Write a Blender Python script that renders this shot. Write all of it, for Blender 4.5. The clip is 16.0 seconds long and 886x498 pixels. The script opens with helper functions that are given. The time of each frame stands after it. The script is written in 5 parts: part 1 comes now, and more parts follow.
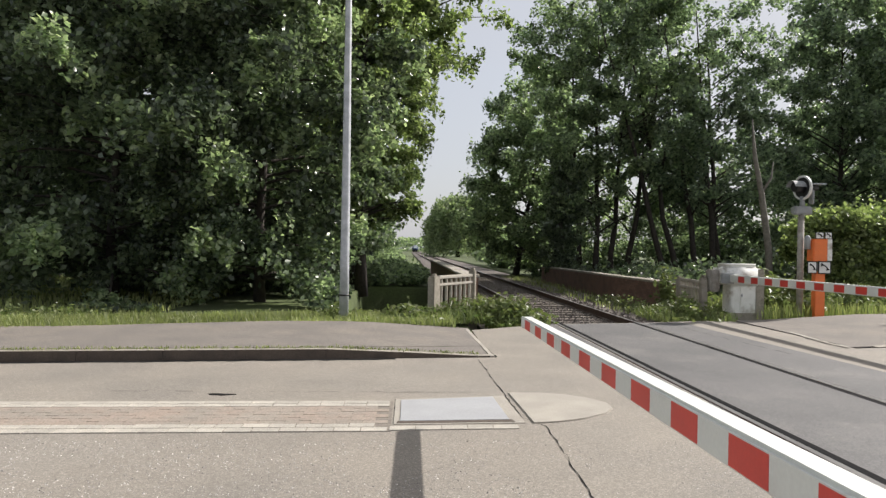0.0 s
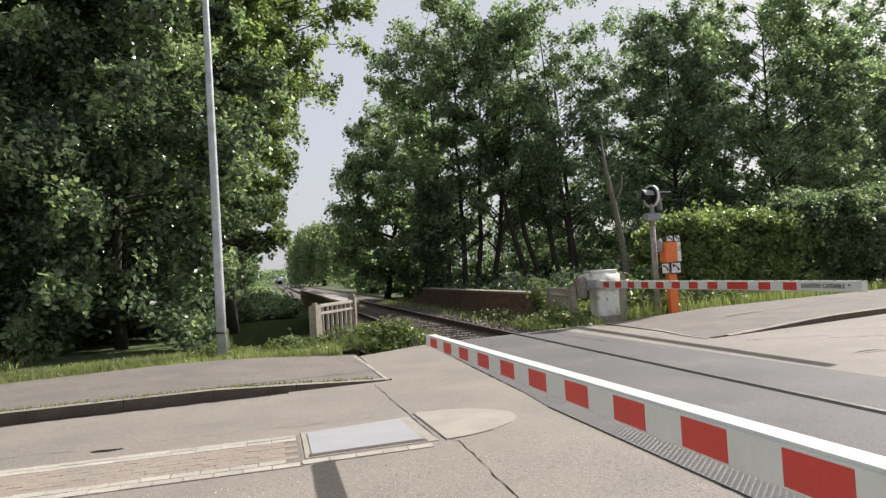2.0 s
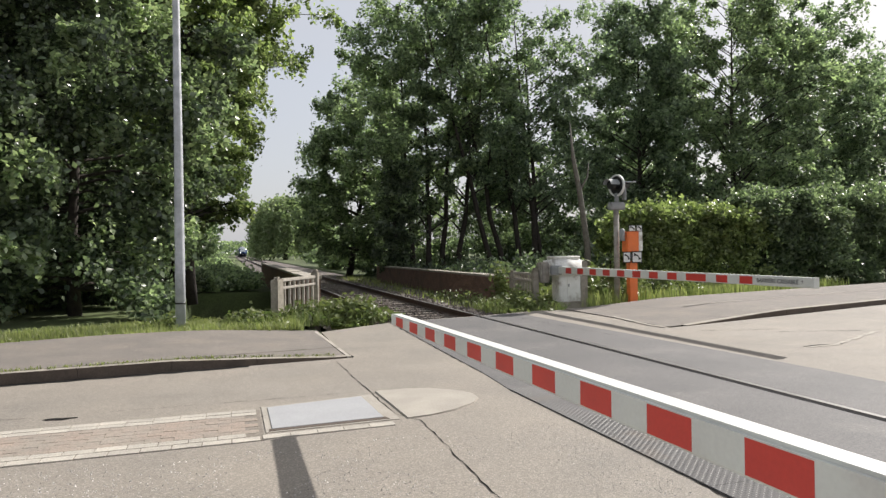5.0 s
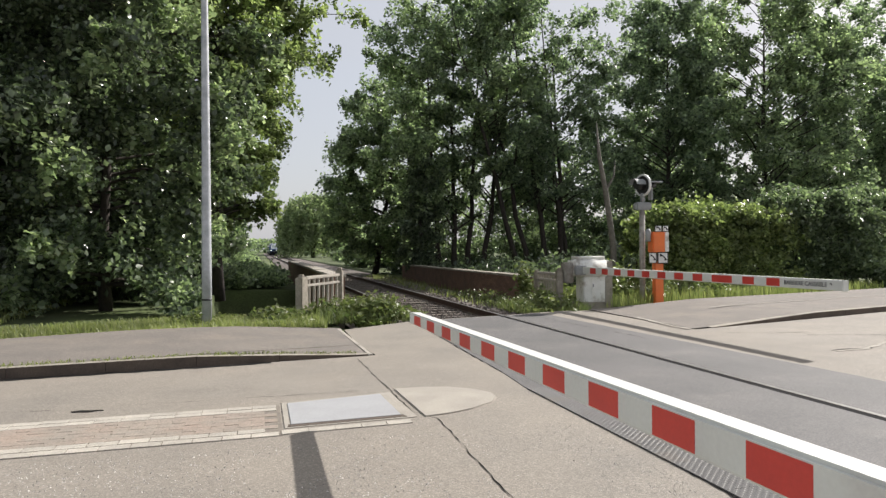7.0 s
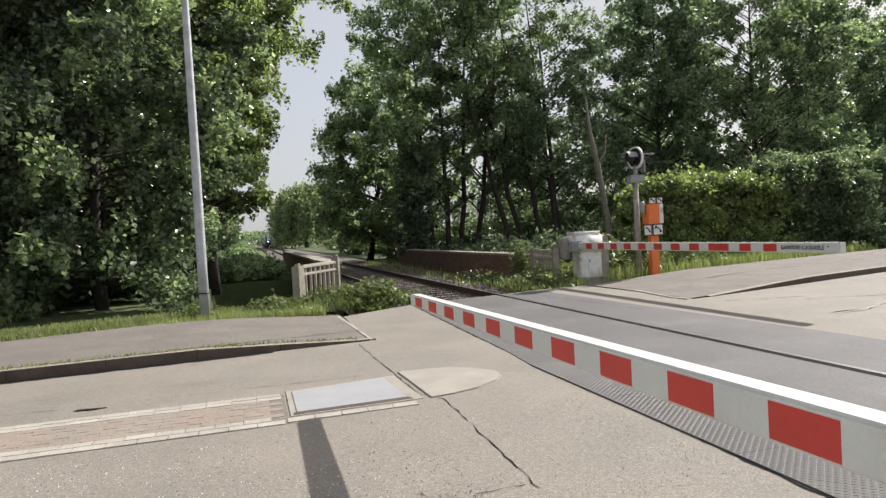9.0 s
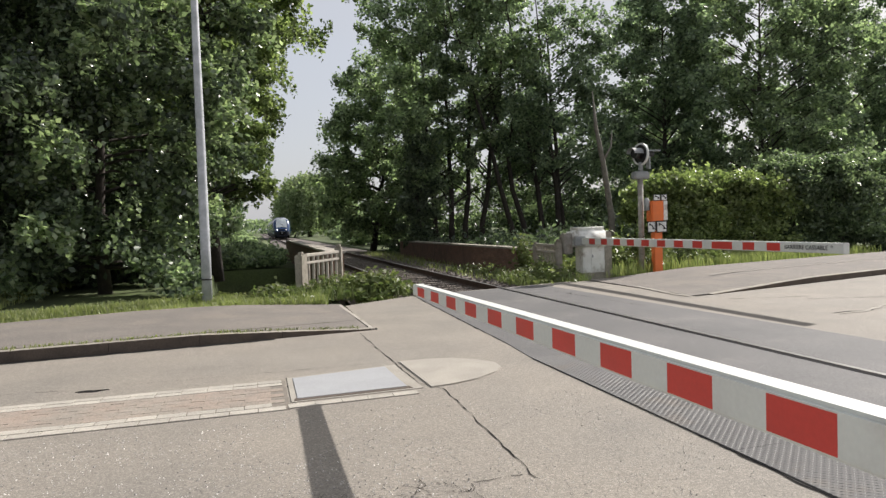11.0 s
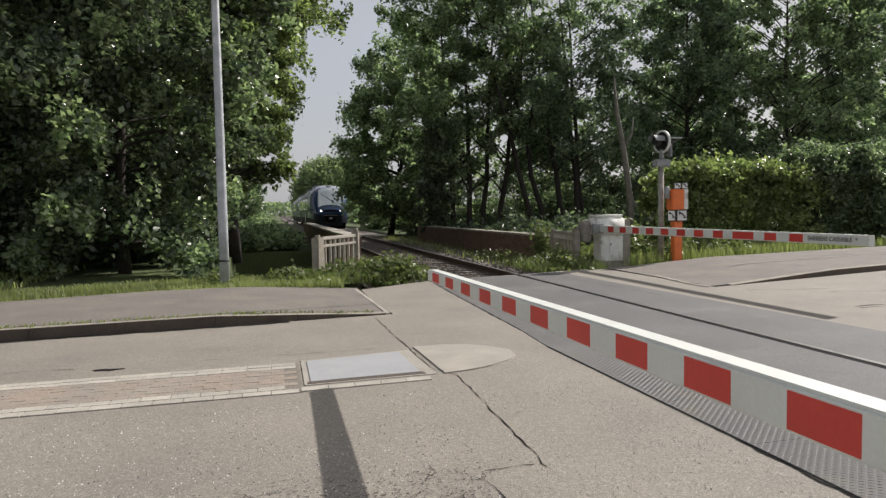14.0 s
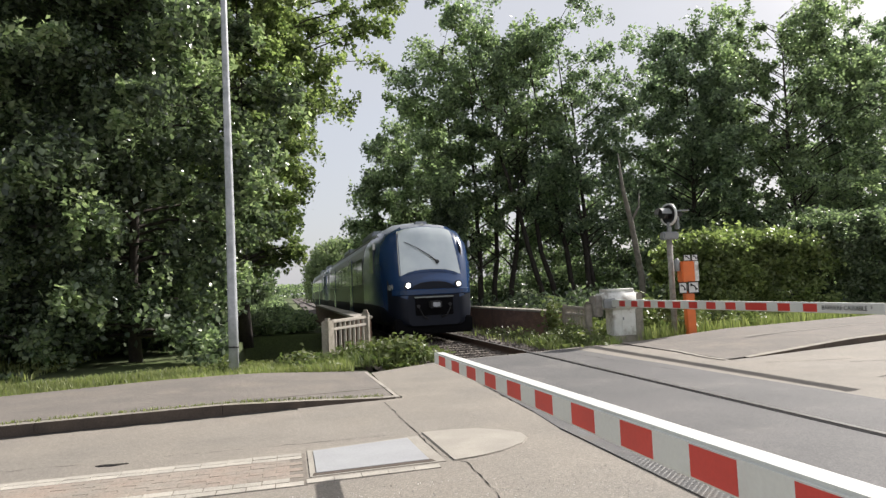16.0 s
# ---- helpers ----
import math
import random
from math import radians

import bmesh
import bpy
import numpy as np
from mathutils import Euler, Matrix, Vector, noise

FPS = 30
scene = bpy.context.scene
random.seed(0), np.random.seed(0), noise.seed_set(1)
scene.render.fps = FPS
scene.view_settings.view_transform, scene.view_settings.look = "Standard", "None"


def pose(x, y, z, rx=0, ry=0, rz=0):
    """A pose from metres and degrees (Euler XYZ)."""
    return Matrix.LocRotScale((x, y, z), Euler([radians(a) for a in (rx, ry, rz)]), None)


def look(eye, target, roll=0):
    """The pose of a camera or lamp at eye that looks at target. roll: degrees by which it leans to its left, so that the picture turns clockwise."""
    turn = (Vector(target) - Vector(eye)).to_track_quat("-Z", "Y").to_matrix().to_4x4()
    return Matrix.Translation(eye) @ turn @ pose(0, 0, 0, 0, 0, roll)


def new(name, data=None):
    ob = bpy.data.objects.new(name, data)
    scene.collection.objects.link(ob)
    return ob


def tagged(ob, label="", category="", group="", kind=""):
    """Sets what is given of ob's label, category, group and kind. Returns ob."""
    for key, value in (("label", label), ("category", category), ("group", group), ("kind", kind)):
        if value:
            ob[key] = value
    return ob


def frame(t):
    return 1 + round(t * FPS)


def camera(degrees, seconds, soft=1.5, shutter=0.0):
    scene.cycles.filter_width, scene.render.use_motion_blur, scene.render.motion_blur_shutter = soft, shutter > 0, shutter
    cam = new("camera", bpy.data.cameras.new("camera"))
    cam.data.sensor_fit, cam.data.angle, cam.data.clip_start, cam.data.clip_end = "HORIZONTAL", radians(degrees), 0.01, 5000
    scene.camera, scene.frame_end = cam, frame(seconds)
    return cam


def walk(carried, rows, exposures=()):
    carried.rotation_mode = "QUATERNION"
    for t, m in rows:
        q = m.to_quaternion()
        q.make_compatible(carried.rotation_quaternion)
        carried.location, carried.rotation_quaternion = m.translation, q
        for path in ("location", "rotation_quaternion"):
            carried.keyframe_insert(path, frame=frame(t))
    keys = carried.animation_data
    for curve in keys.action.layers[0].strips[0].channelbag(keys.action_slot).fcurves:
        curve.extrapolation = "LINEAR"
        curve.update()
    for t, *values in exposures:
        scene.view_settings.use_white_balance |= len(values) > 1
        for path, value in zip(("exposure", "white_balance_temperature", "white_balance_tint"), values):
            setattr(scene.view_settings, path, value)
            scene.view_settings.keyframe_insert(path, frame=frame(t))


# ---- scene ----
cam = camera(66.0, 16.0, soft=1.4)
PATH = [
    (0, (-3.756, 0.094, 1.4), (-3.655, 2.092, 1.402), 1.0),
    (0.5, (-3.843, 0.143, 1.372), (-3.643, 2.132, 1.438), -2.0),
    (1, (-4.033, 0.102, 1.401), (-3.769, 2.084, 1.359), -4.1),
    (1.5, (-4.024, 0.06, 1.382), (-3.799, 2.046, 1.457), -0.4),
    (2, (-4.042, 0.124, 1.373), (-3.55, 2.061, 1.44), -3.3),
    (2.5, (-4.126, 0.139, 1.379), (-3.566, 2.058, 1.449), -3.0),
    (3, (-4.096, 0.14, 1.372), (-3.461, 2.036, 1.406), -1.5),
    (3.5, (-4.081, 0.145, 1.38), (-3.435, 2.038, 1.399), -0.9),
    (4, (-4.088, 0.135, 1.38), (-3.478, 2.04, 1.344), -1.1),
    (4.5, (-4.068, 0.158, 1.372), (-3.442, 2.057, 1.316), -0.6),
    (5, (-4.091, 0.137, 1.382), (-3.497, 2.046, 1.386), -0.8),
    (5.2, (-4.059, 0.172, 1.373), (-3.562, 2.11, 1.378), -1.5),
    (7.3, (-4.031, 0.095, 1.383), (-3.51, 2.026, 1.381), -0.3),
    (7.5, (-4.08, 0.167, 1.36), (-3.571, 2.101, 1.341), -1.2),
    (8, (-4.054, 0.157, 1.369), (-3.496, 2.077, 1.396), -3.3),
    (8.5, (-4.059, 0.146, 1.368), (-3.465, 2.055, 1.317), -4.5),
    (8.7, (-4.058, 0.157, 1.361), (-3.5, 2.077, 1.309), -3.8),
    (10.8, (-4.037, 0.15, 1.338), (-3.532, 2.085, 1.308), -1.7),
    (11, (-4.063, 0.144, 1.337), (-3.537, 2.073, 1.269), -1.8),
    (11.5, (-4.057, 0.142, 1.328), (-3.55, 2.063, 1.099), 0.2),
    (12, (-4.053, 0.164, 1.323), (-3.575, 2.084, 1.032), 1.8),
    (12.5, (-4.063, 0.175, 1.325), (-3.613, 2.104, 1.049), 2.3),
    (13, (-4.045, 0.179, 1.309), (-3.518, 2.085, 1.01), 3.6),
    (13.5, (-4.046, 0.187, 1.339), (-3.56, 2.115, 1.127), 0.3),
    (14, (-4.035, 0.189, 1.337), (-3.56, 2.129, 1.227), -0.9),
    (14.5, (-4.054, 0.18, 1.35), (-3.57, 2.118, 1.263), -2.1),
    (15, (-4.082, 0.205, 1.351), (-3.644, 2.156, 1.381), -1.4),
    (15.5, (-4.08, 0.203, 1.358), (-3.593, 2.141, 1.43), -3.2),
    (16, (-3.968, 0.183, 1.373), (-3.522, 2.129, 1.491), -2.6),
]
walk(cam, [(t, look(eye, target, roll)) for t, eye, target, roll in PATH],
     exposures=[(0.0, 0.82), (10.8, 0.80), (11.5, 0.5), (12.2, 0.33), (13.2, 0.33), (13.8, 0.42), (14.5, 0.6), (15.2, 0.85), (16.0, 0.88)])

# ---- world, sun ----
SUN_ELEV, SUN_AZ = 36.3, 65.0          # azimuth clockwise from +y
world = bpy.data.worlds.new("sky")
scene.world = world
world.use_nodes = True
wt = world.node_tree
wt.nodes.clear()
w_out = wt.nodes.new("ShaderNodeOutputWorld")
w_bg = wt.nodes.new("ShaderNodeBackground")
w_sky = wt.nodes.new("ShaderNodeTexSky")
w_sky.sky_type = "NISHITA"
w_sky.sun_disc = False
w_sky.sun_elevation = radians(SUN_ELEV)
w_sky.sun_rotation = radians(SUN_AZ)
w_sky.air_density, w_sky.dust_density, w_sky.ozone_density = 1.0, 3.0, 1.0
w_mix = wt.nodes.new("ShaderNodeMix")
w_mix.data_type = "RGBA"
w_co = wt.nodes.new("ShaderNodeTexCoord")
w_noise = wt.nodes.new("ShaderNodeTexNoise")
w_noise.inputs["Scale"].default_value = 2.2
w_noise.inputs["Detail"].default_value = 5.0
w_ramp = wt.nodes.new("ShaderNodeMapRange")
w_ramp.inputs["From Min"].default_value, w_ramp.inputs["From Max"].default_value = 0.3, 0.7
w_ramp.inputs["To Min"].default_value, w_ramp.inputs["To Max"].default_value = 0.72, 0.95
wt.links.new(w_co.outputs["Generated"], w_noise.inputs["Vector"])
wt.links.new(w_noise.outputs["Fac"], w_ramp.inputs["Value"])
wt.links.new(w_ramp.outputs["Result"], w_mix.inputs[0])
wt.links.new(w_sky.outputs["Color"], w_mix.inputs[6])
w_mix.inputs[7].default_value = (3.62, 3.65, 3.88, 1.0)      # thin bright haze cloud
wt.links.new(w_mix.outputs[2], w_bg.inputs["Color"])
w_bg.inputs["Strength"].default_value = 0.10
wt.links.new(w_bg.outputs["Background"], w_out.inputs["Surface"])

sun_data = bpy.data.lights.new("sun", "SUN")
sun_data.energy = 3.7
sun_data.angle = radians(0.6)
sun_data.color = (1.0, 0.945, 0.895)
sun = new("sun", sun_data)
sa, se = radians(SUN_AZ), radians(SUN_ELEV)
sun_dir = Vector((math.sin(sa) * math.cos(se), math.cos(sa) * math.cos(se), math.sin(se)))
sun.matrix_world = look(sun_dir * 60, (0, 0, 0))

# ---- materials ----


def material(name, color, rough=0.7, metal=0.0, color2=None, scale=6.0, bump=0.0, bump_scale=60.0, fine=0.25,
             spec=0.5, island=0.0, random_value=0.0, stain=None, stain_scale=0.8, speck=0.0, speck_scale=120.0):
    """Two scales of variation, optional stains, per-island and per-object change, fine relief."""
    m = bpy.data.materials.new(name)
    m.use_nodes = True
    nt = m.node_tree
    n, l = nt.nodes, nt.links
    b = n["Principled BSDF"]
    b.inputs["Roughness"].default_value = rough
    b.inputs["Metallic"].default_value = metal
    b.inputs["Specular IOR Level"].default_value = spec
    co = n.new("ShaderNodeTexCoord")
    big = n.new("ShaderNodeTexNoise")
    big.inputs["Scale"].default_value = scale
    big.inputs["Detail"].default_value = 6.0
    l.new(co.outputs["Object"], big.inputs["Vector"])
    small = n.new("ShaderNodeTexNoise")
    small.inputs["Scale"].default_value = bump_scale
    small.inputs["Detail"].default_value = 4.0
    l.new(co.outputs["Object"], small.inputs["Vector"])
    mix = n.new("ShaderNodeMix")
    mix.data_type = "RGBA"
    c2 = color2 or tuple(c * 0.78 for c in color)
    mix.inputs[6].default_value = (*color, 1)
    mix.inputs[7].default_value = (*c2, 1)
    r = n.new("ShaderNodeMapRange")
    r.inputs["From Min"].default_value, r.inputs["From Max"].default_value = 0.35, 0.68
    l.new(big.outputs["Fac"], r.inputs["Value"])
    l.new(r.outputs["Result"], mix.inputs[0])
    col = mix.outputs[2]
    if stain:
        sn = n.new("ShaderNodeTexNoise")
        sn.inputs["Scale"].default_value = stain_scale
        sn.inputs["Detail"].default_value = 8.0
        sn.inputs["Roughness"].default_value = 0.65
        l.new(co.outputs["Object"], sn.inputs["Vector"])
        sr = n.new("ShaderNodeMapRange")
        sr.inputs["From Min"].default_value, sr.inputs["From Max"].default_value = 0.52, 0.72
        l.new(sn.outputs["Fac"], sr.inputs["Value"])
        sm = n.new("ShaderNodeMix")
        sm.data_type = "RGBA"
        l.new(sr.outputs["Result"], sm.inputs[0])
        l.new(col, sm.inputs[6])
        sm.inputs[7].default_value = (*stain, 1)
        col = sm.outputs[2]
    hsv = n.new("ShaderNodeHueSaturation")
    fr = n.new("ShaderNodeMapRange")
    fr.inputs["From Min"].default_value, fr.inputs["From Max"].default_value = 0.25, 0.75
    fr.inputs["To Min"].default_value, fr.inputs["To Max"].default_value = 1 - fine, 1 + fine
    l.new(small.outputs["Fac"], fr.inputs["Value"])
    val = fr.outputs["Result"]
    if speck:
        vo = n.new("ShaderNodeTexVoronoi")
        vo.inputs["Scale"].default_value = speck_scale
        l.new(co.outputs["Object"], vo.inputs["Vector"])
        sep = n.new("ShaderNodeSeparateColor")
        l.new(vo.outputs["Color"], sep.inputs["Color"])
        pw = n.new("ShaderNodeMath")
        pw.operation = "POWER"
        l.new(sep.outputs[0], pw.inputs[0])
        pw.inputs[1].default_value = 2.2
        vr = n.new("ShaderNodeMapRange")
        vr.inputs["To Min"].default_value, vr.inputs["To Max"].default_value = 1 - speck * 0.55, 1 + speck * 1.2
        l.new(pw.outputs[0], vr.inputs["Value"])
        mv = n.new("ShaderNodeMath")
        mv.operation = "MULTIPLY"
        l.new(val, mv.inputs[0])
        l.new(vr.outputs["Result"], mv.inputs[1])
        val = mv.outputs[0]
    for amount, node, out in ((island, "ShaderNodeNewGeometry", "Random Per Island"), (random_value, "ShaderNodeObjectInfo", "Random")):
        if amount:
            g = n.new(node)
            ir = n.new("ShaderNodeMapRange")
            ir.inputs["To Min"].default_value, ir.inputs["To Max"].default_value = 1 - amount, 1 + amount
            l.new(g.outputs[out], ir.inputs["Value"])
            mu = n.new("ShaderNodeMath")
            mu.operation = "MULTIPLY"
            l.new(val, mu.inputs[0])
            l.new(ir.outputs["Result"], mu.inputs[1])
            val = mu.outputs[0]
    l.new(val, hsv.inputs["Value"])
    l.new(col, hsv.inputs["Color"])
    l.new(hsv.outputs["Color"], b.inputs["Base Color"])
    if bump:
        bn = n.new("ShaderNodeBump")
        bn.inputs["Strength"].default_value = bump
        bn.inputs["Distance"].default_value = 0.01
        l.new(small.outputs["Fac"], bn.inputs["Height"])
        l.new(bn.outputs["Normal"], b.inputs["Normal"])
    return m


def leaf_material(name, color, color2, glow=0.35, rough=0.38, spec=0.35):
    """Leaves: a glossy upper side and light that passes through."""
    m = bpy.data.materials.new(name)
    m.use_nodes = True
    nt = m.node_tree
    n, l = nt.nodes, nt.links
    b = n["Principled BSDF"]
    b.inputs["Roughness"].default_value = rough
    b.inputs["Specular IOR Level"].default_value = spec
    out = n["Material Output"]
    geo = n.new("ShaderNodeNewGeometry")
    mix = n.new("ShaderNodeMix")
    mix.data_type = "RGBA"
    mix.inputs[6].default_value = (*color, 1)
    mix.inputs[7].default_value = (*color2, 1)
    l.new(geo.outputs["Random Per Island"], mix.inputs[0])
    co = n.new("ShaderNodeTexCoord")
    big = n.new("ShaderNodeTexNoise")
    big.inputs["Scale"].default_value = 0.6
    l.new(co.outputs["Object"], big.inputs["Vector"])
    hsv = n.new("ShaderNodeHueSaturation")
    r = n.new("ShaderNodeMapRange")
    r.inputs["From Min"].default_value, r.inputs["From Max"].default_value = 0.3, 0.7
    r.inputs["To Min"].default_value, r.inputs["To Max"].default_value = 0.75, 1.3
    l.new(big.outputs["Fac"], r.inputs["Value"])
    l.new(r.outputs["Result"], hsv.inputs["Value"])
    l.new(mix.outputs[2], hsv.inputs["Color"])
    l.new(hsv.outputs["Color"], b.inputs["Base Color"])
    tr = n.new("ShaderNodeBsdfTranslucent")
    warm = n.new("ShaderNodeMix")
    warm.data_type = "RGBA"
    warm.blend_type = "MULTIPLY"
    warm.inputs[0].default_value = 1.0
    l.new(hsv.outputs["Color"], warm.inputs[6])
    warm.inputs[7].default_value = (1.42, 1.60, 1.04, 1)
    l.new(warm.outputs[2], tr.inputs["Color"])
    ms = n.new("ShaderNodeMixShader")
    ms.inputs[0].default_value = glow
    l.new(b.outputs["BSDF"], ms.inputs[1])
    l.new(tr.outputs["BSDF"], ms.inputs[2])
    l.new(ms.outputs["Shader"], out.inputs["Surface"])
    return m


def glow_material(name, color, strength):
    m = bpy.data.materials.new(name)
    m.use_nodes = True
    b = m.node_tree.nodes["Principled BSDF"]
    b.inputs["Base Color"].default_value = (*color, 1)
    b.inputs["Emission Color"].default_value = (*color, 1)
    b.inputs["Emission Strength"].default_value = strength
    return m


ASPHALT = material("asphalt_road", (0.275, 0.245, 0.205), 0.85, color2=(0.222, 0.202, 0.174), scale=0.9, bump=0.35, bump_scale=130, fine=0.22, speck=0.28, speck_scale=105,
                   stain=(0.275, 0.25, 0.215), stain_scale=0.35)
ASPHALT_DARK = material("asphalt_crossing", (0.13, 0.125, 0.122), 0.8, color2=(0.10, 0.098, 0.096), scale=0.8, bump=0.3, bump_scale=120, fine=0.2, speck=0.3, speck_scale=110,
                        stain=(0.17, 0.162, 0.15), stain_scale=0.7)
ASPHALT_WALK = material("asphalt_walk", (0.20, 0.178, 0.155), 0.9, color2=(0.165, 0.148, 0.132), scale=1.6, bump=0.4, bump_scale=110, fine=0.2, speck=0.35, speck_scale=120, stain=(0.23, 0.20, 0.165), stain_scale=0.6)
CRACK = material("tar_crack", (0.018, 0.017, 0.016), 0.95, scale=20, fine=0.4, spec=0.1)
KERB = material("kerb_stone", (0.33, 0.30, 0.25), 0.9, color2=(0.25, 0.225, 0.19), scale=5, bump=0.5, bump_scale=70, random_value=0.12,
                stain=(0.22, 0.20, 0.12), stain_scale=2)
# the shade on the kerb's front is put into this dark brown
KERB_SHADE = material("kerb_side_shade", (0.075, 0.058, 0.046), 0.9, color2=(0.11, 0.085, 0.065), scale=5, bump=0.5, bump_scale=70, random_value=0.05)
# near black, so that a shallow recess carries deep shade in its colour
VOID = material("recess_shade_black", (0.006, 0.006, 0.007), 0.9, spec=0.1, scale=5, fine=0.3)
CRAZE = material("fine_crack", (0.045, 0.041, 0.036), 0.95, color2=(0.10, 0.09, 0.078), scale=9, fine=0.4)
CHIP = material("stone_chip", (0.58, 0.55, 0.51), 0.6, color2=(0.28, 0.26, 0.235), scale=9, island=0.6)
WHITE_PAVER = material("pale_paver", (0.46, 0.425, 0.365), 0.9, color2=(0.36, 0.335, 0.29), scale=5, bump=0.4, bump_scale=80, random_value=0.10)
BRICK_PAVER = material("red_paver", (0.320, 0.258, 0.21), 0.9, color2=(0.265, 0.237, 0.20), scale=3, bump=0.4, bump_scale=70, random_value=0.04,
                       stain=(0.31, 0.28, 0.235), stain_scale=1.3)
GREY_PAVER = material("grey_paver", (0.36, 0.335, 0.295), 0.9, color2=(0.30, 0.28, 0.25), scale=4, bump=0.4, bump_scale=90, random_value=0.10,
                      stain=(0.17, 0.15, 0.12), stain_scale=3)
JOINT = material("sand_joint", (0.225, 0.198, 0.165), 0.95, scale=20, fine=0.3)
PLATE = material("plate_metal", (0.44, 0.445, 0.45), 0.5, 0.15, color2=(0.40, 0.40, 0.41), scale=3, bump=0.15, bump_scale=60, fine=0.1)
TREAD = material("tread_steel", (0.125, 0.122, 0.117), 0.7, 0.0, spec=0.2, color2=(0.10, 0.097, 0.094), scale=2, bump=0.2, bump_scale=90, fine=0.15,
                 stain=(0.17, 0.14, 0.11), stain_scale=1.5)
CONCRETE_PALE = material("pale_concrete", (0.42, 0.385, 0.33), 0.9, color2=(0.33, 0.30, 0.26), scale=5, bump=0.5, bump_scale=60)
NOSE = material("nose_concrete", (0.375, 0.345, 0.295), 0.9, color2=(0.315, 0.29, 0.25), scale=3, bump=0.3, bump_scale=80, fine=0.2)
CONCRETE = material("old_concrete", (0.33, 0.30, 0.25), 0.92, color2=(0.24, 0.215, 0.175), scale=6, bump=0.6, bump_scale=50, fine=0.25,
                    stain=(0.16, 0.15, 0.11), stain_scale=4)
BRICK = material("old_brick", (0.20, 0.115, 0.08), 0.92, color2=(0.14, 0.085, 0.065), scale=4, bump=0.5, bump_scale=50, random_value=0.25, fine=0.2,
                 stain=(0.06, 0.055, 0.04), stain_scale=1.2)
MORTAR = material("mortar", (0.13, 0.11, 0.09), 0.95, scale=8, bump=0.3)
RAIL_SIDE = material("rusty_rail", (0.085, 0.05, 0.035), 0.75, 0.3, color2=(0.06, 0.04, 0.03), scale=10, bump=0.3, bump_scale=80)
RAIL_TOP = material("rail_head", (0.30, 0.29, 0.28), 0.38, 0.6, scale=4, fine=0.1)
SLEEPER = material("sleeper_wood", (0.12, 0.10, 0.082), 0.95, color2=(0.17, 0.15, 0.125), scale=6, bump=0.6, bump_scale=40, random_value=0.2)
BALLAST = material("ballast", (0.19, 0.16, 0.14), 0.95, color2=(0.11, 0.095, 0.085), scale=8, bump=0.4, island=0.4)
SOIL = material("soil", (0.075, 0.062, 0.042), 0.98, color2=(0.05, 0.055, 0.025), scale=2, bump=0.8, bump_scale=30)
GROUND = material("meadow_ground", (0.085, 0.115, 0.035), 0.98, color2=(0.06, 0.075, 0.03), scale=0.6, bump=0.8, bump_scale=20, fine=0.35)
RED = material("signal_red", (0.62, 0.055, 0.04), 0.45, color2=(0.54, 0.05, 0.038), scale=4, fine=0.05)
WHITE = material("barrier_white", (0.68, 0.70, 0.65), 0.55, color2=(0.63, 0.64, 0.60), scale=3, fine=0.04, stain=(0.57, 0.56, 0.52), stain_scale=2.5)
WHITE_WORN = material("worn_white_paint", (0.78, 0.78, 0.74), 0.6, color2=(0.68, 0.68, 0.63), scale=5, fine=0.08, bump=0.2, stain=(0.30, 0.25, 0.19), stain_scale=3.5)
GALV = material("galvanised_steel", (0.50, 0.52, 0.55), 0.62, 0.2, color2=(0.34, 0.36, 0.38), scale=7, fine=0.1, bump=0.1)
RUST = material("brown_steel", (0.16, 0.12, 0.10), 0.75, color2=(0.09, 0.07, 0.06), scale=9, fine=0.2, bump=0.3)
GREY_WORN = material("weathered_grey", (0.36, 0.34, 0.30), 0.8, color2=(0.22, 0.20, 0.175), scale=7, fine=0.15, bump=0.3, stain=(0.15, 0.12, 0.09), stain_scale=4)
GREY_PAINT = material("grey_paint", (0.30, 0.31, 0.31), 0.6, color2=(0.24, 0.25, 0.25), scale=6, fine=0.1)
BLACK = material("black_paint", (0.018, 0.018, 0.018), 0.5, scale=8, fine=0.2)
ORANGE = material("orange_paint", (0.80, 0.19, 0.045), 0.5, color2=(0.70, 0.17, 0.045), scale=5, fine=0.06)
SIGN_WHITE = material("sign_white", (0.75, 0.75, 0.72), 0.5, scale=4, fine=0.04)
BARK = material("bark", (0.055, 0.044, 0.036), 0.95, color2=(0.033, 0.027, 0.023), scale=8, bump=0.9, bump_scale=28, fine=0.3)
BARK_PALE = material("bare_wood", (0.18, 0.165, 0.14), 0.95, color2=(0.12, 0.11, 0.09), scale=8, bump=0.7, bump_scale=30)
BLUE = material("train_blue", (0.016, 0.046, 0.130), 0.2, 0.0, color2=(0.014, 0.040, 0.112), scale=2, fine=0.04, spec=0.6)
# silver sides turned dark green-grey: reflected trees are in the base colour
SILVER = material("train_silver_tree_reflection", (0.036, 0.044, 0.040), 0.32, 0.0, color2=(0.030, 0.036, 0.034), scale=2, fine=0.05, spec=0.35)
ROOF = material("train_roof", (0.34, 0.36, 0.40), 0.45, 0.1, color2=(0.28, 0.3, 0.34), scale=2, fine=0.08)
TRAIN_NOSE = material("train_lower_nose", (0.009, 0.012, 0.022), 0.45, spec=0.25, scale=3, fine=0.1)
TRAIN_DARK = material("train_underframe", (0.025, 0.024, 0.026), 0.7, scale=4, fine=0.3, bump=0.3)
GLASS_DARK = material("tinted_window", (0.012, 0.016, 0.016), 0.06, 0.0, scale=2, fine=0.05, spec=0.7)
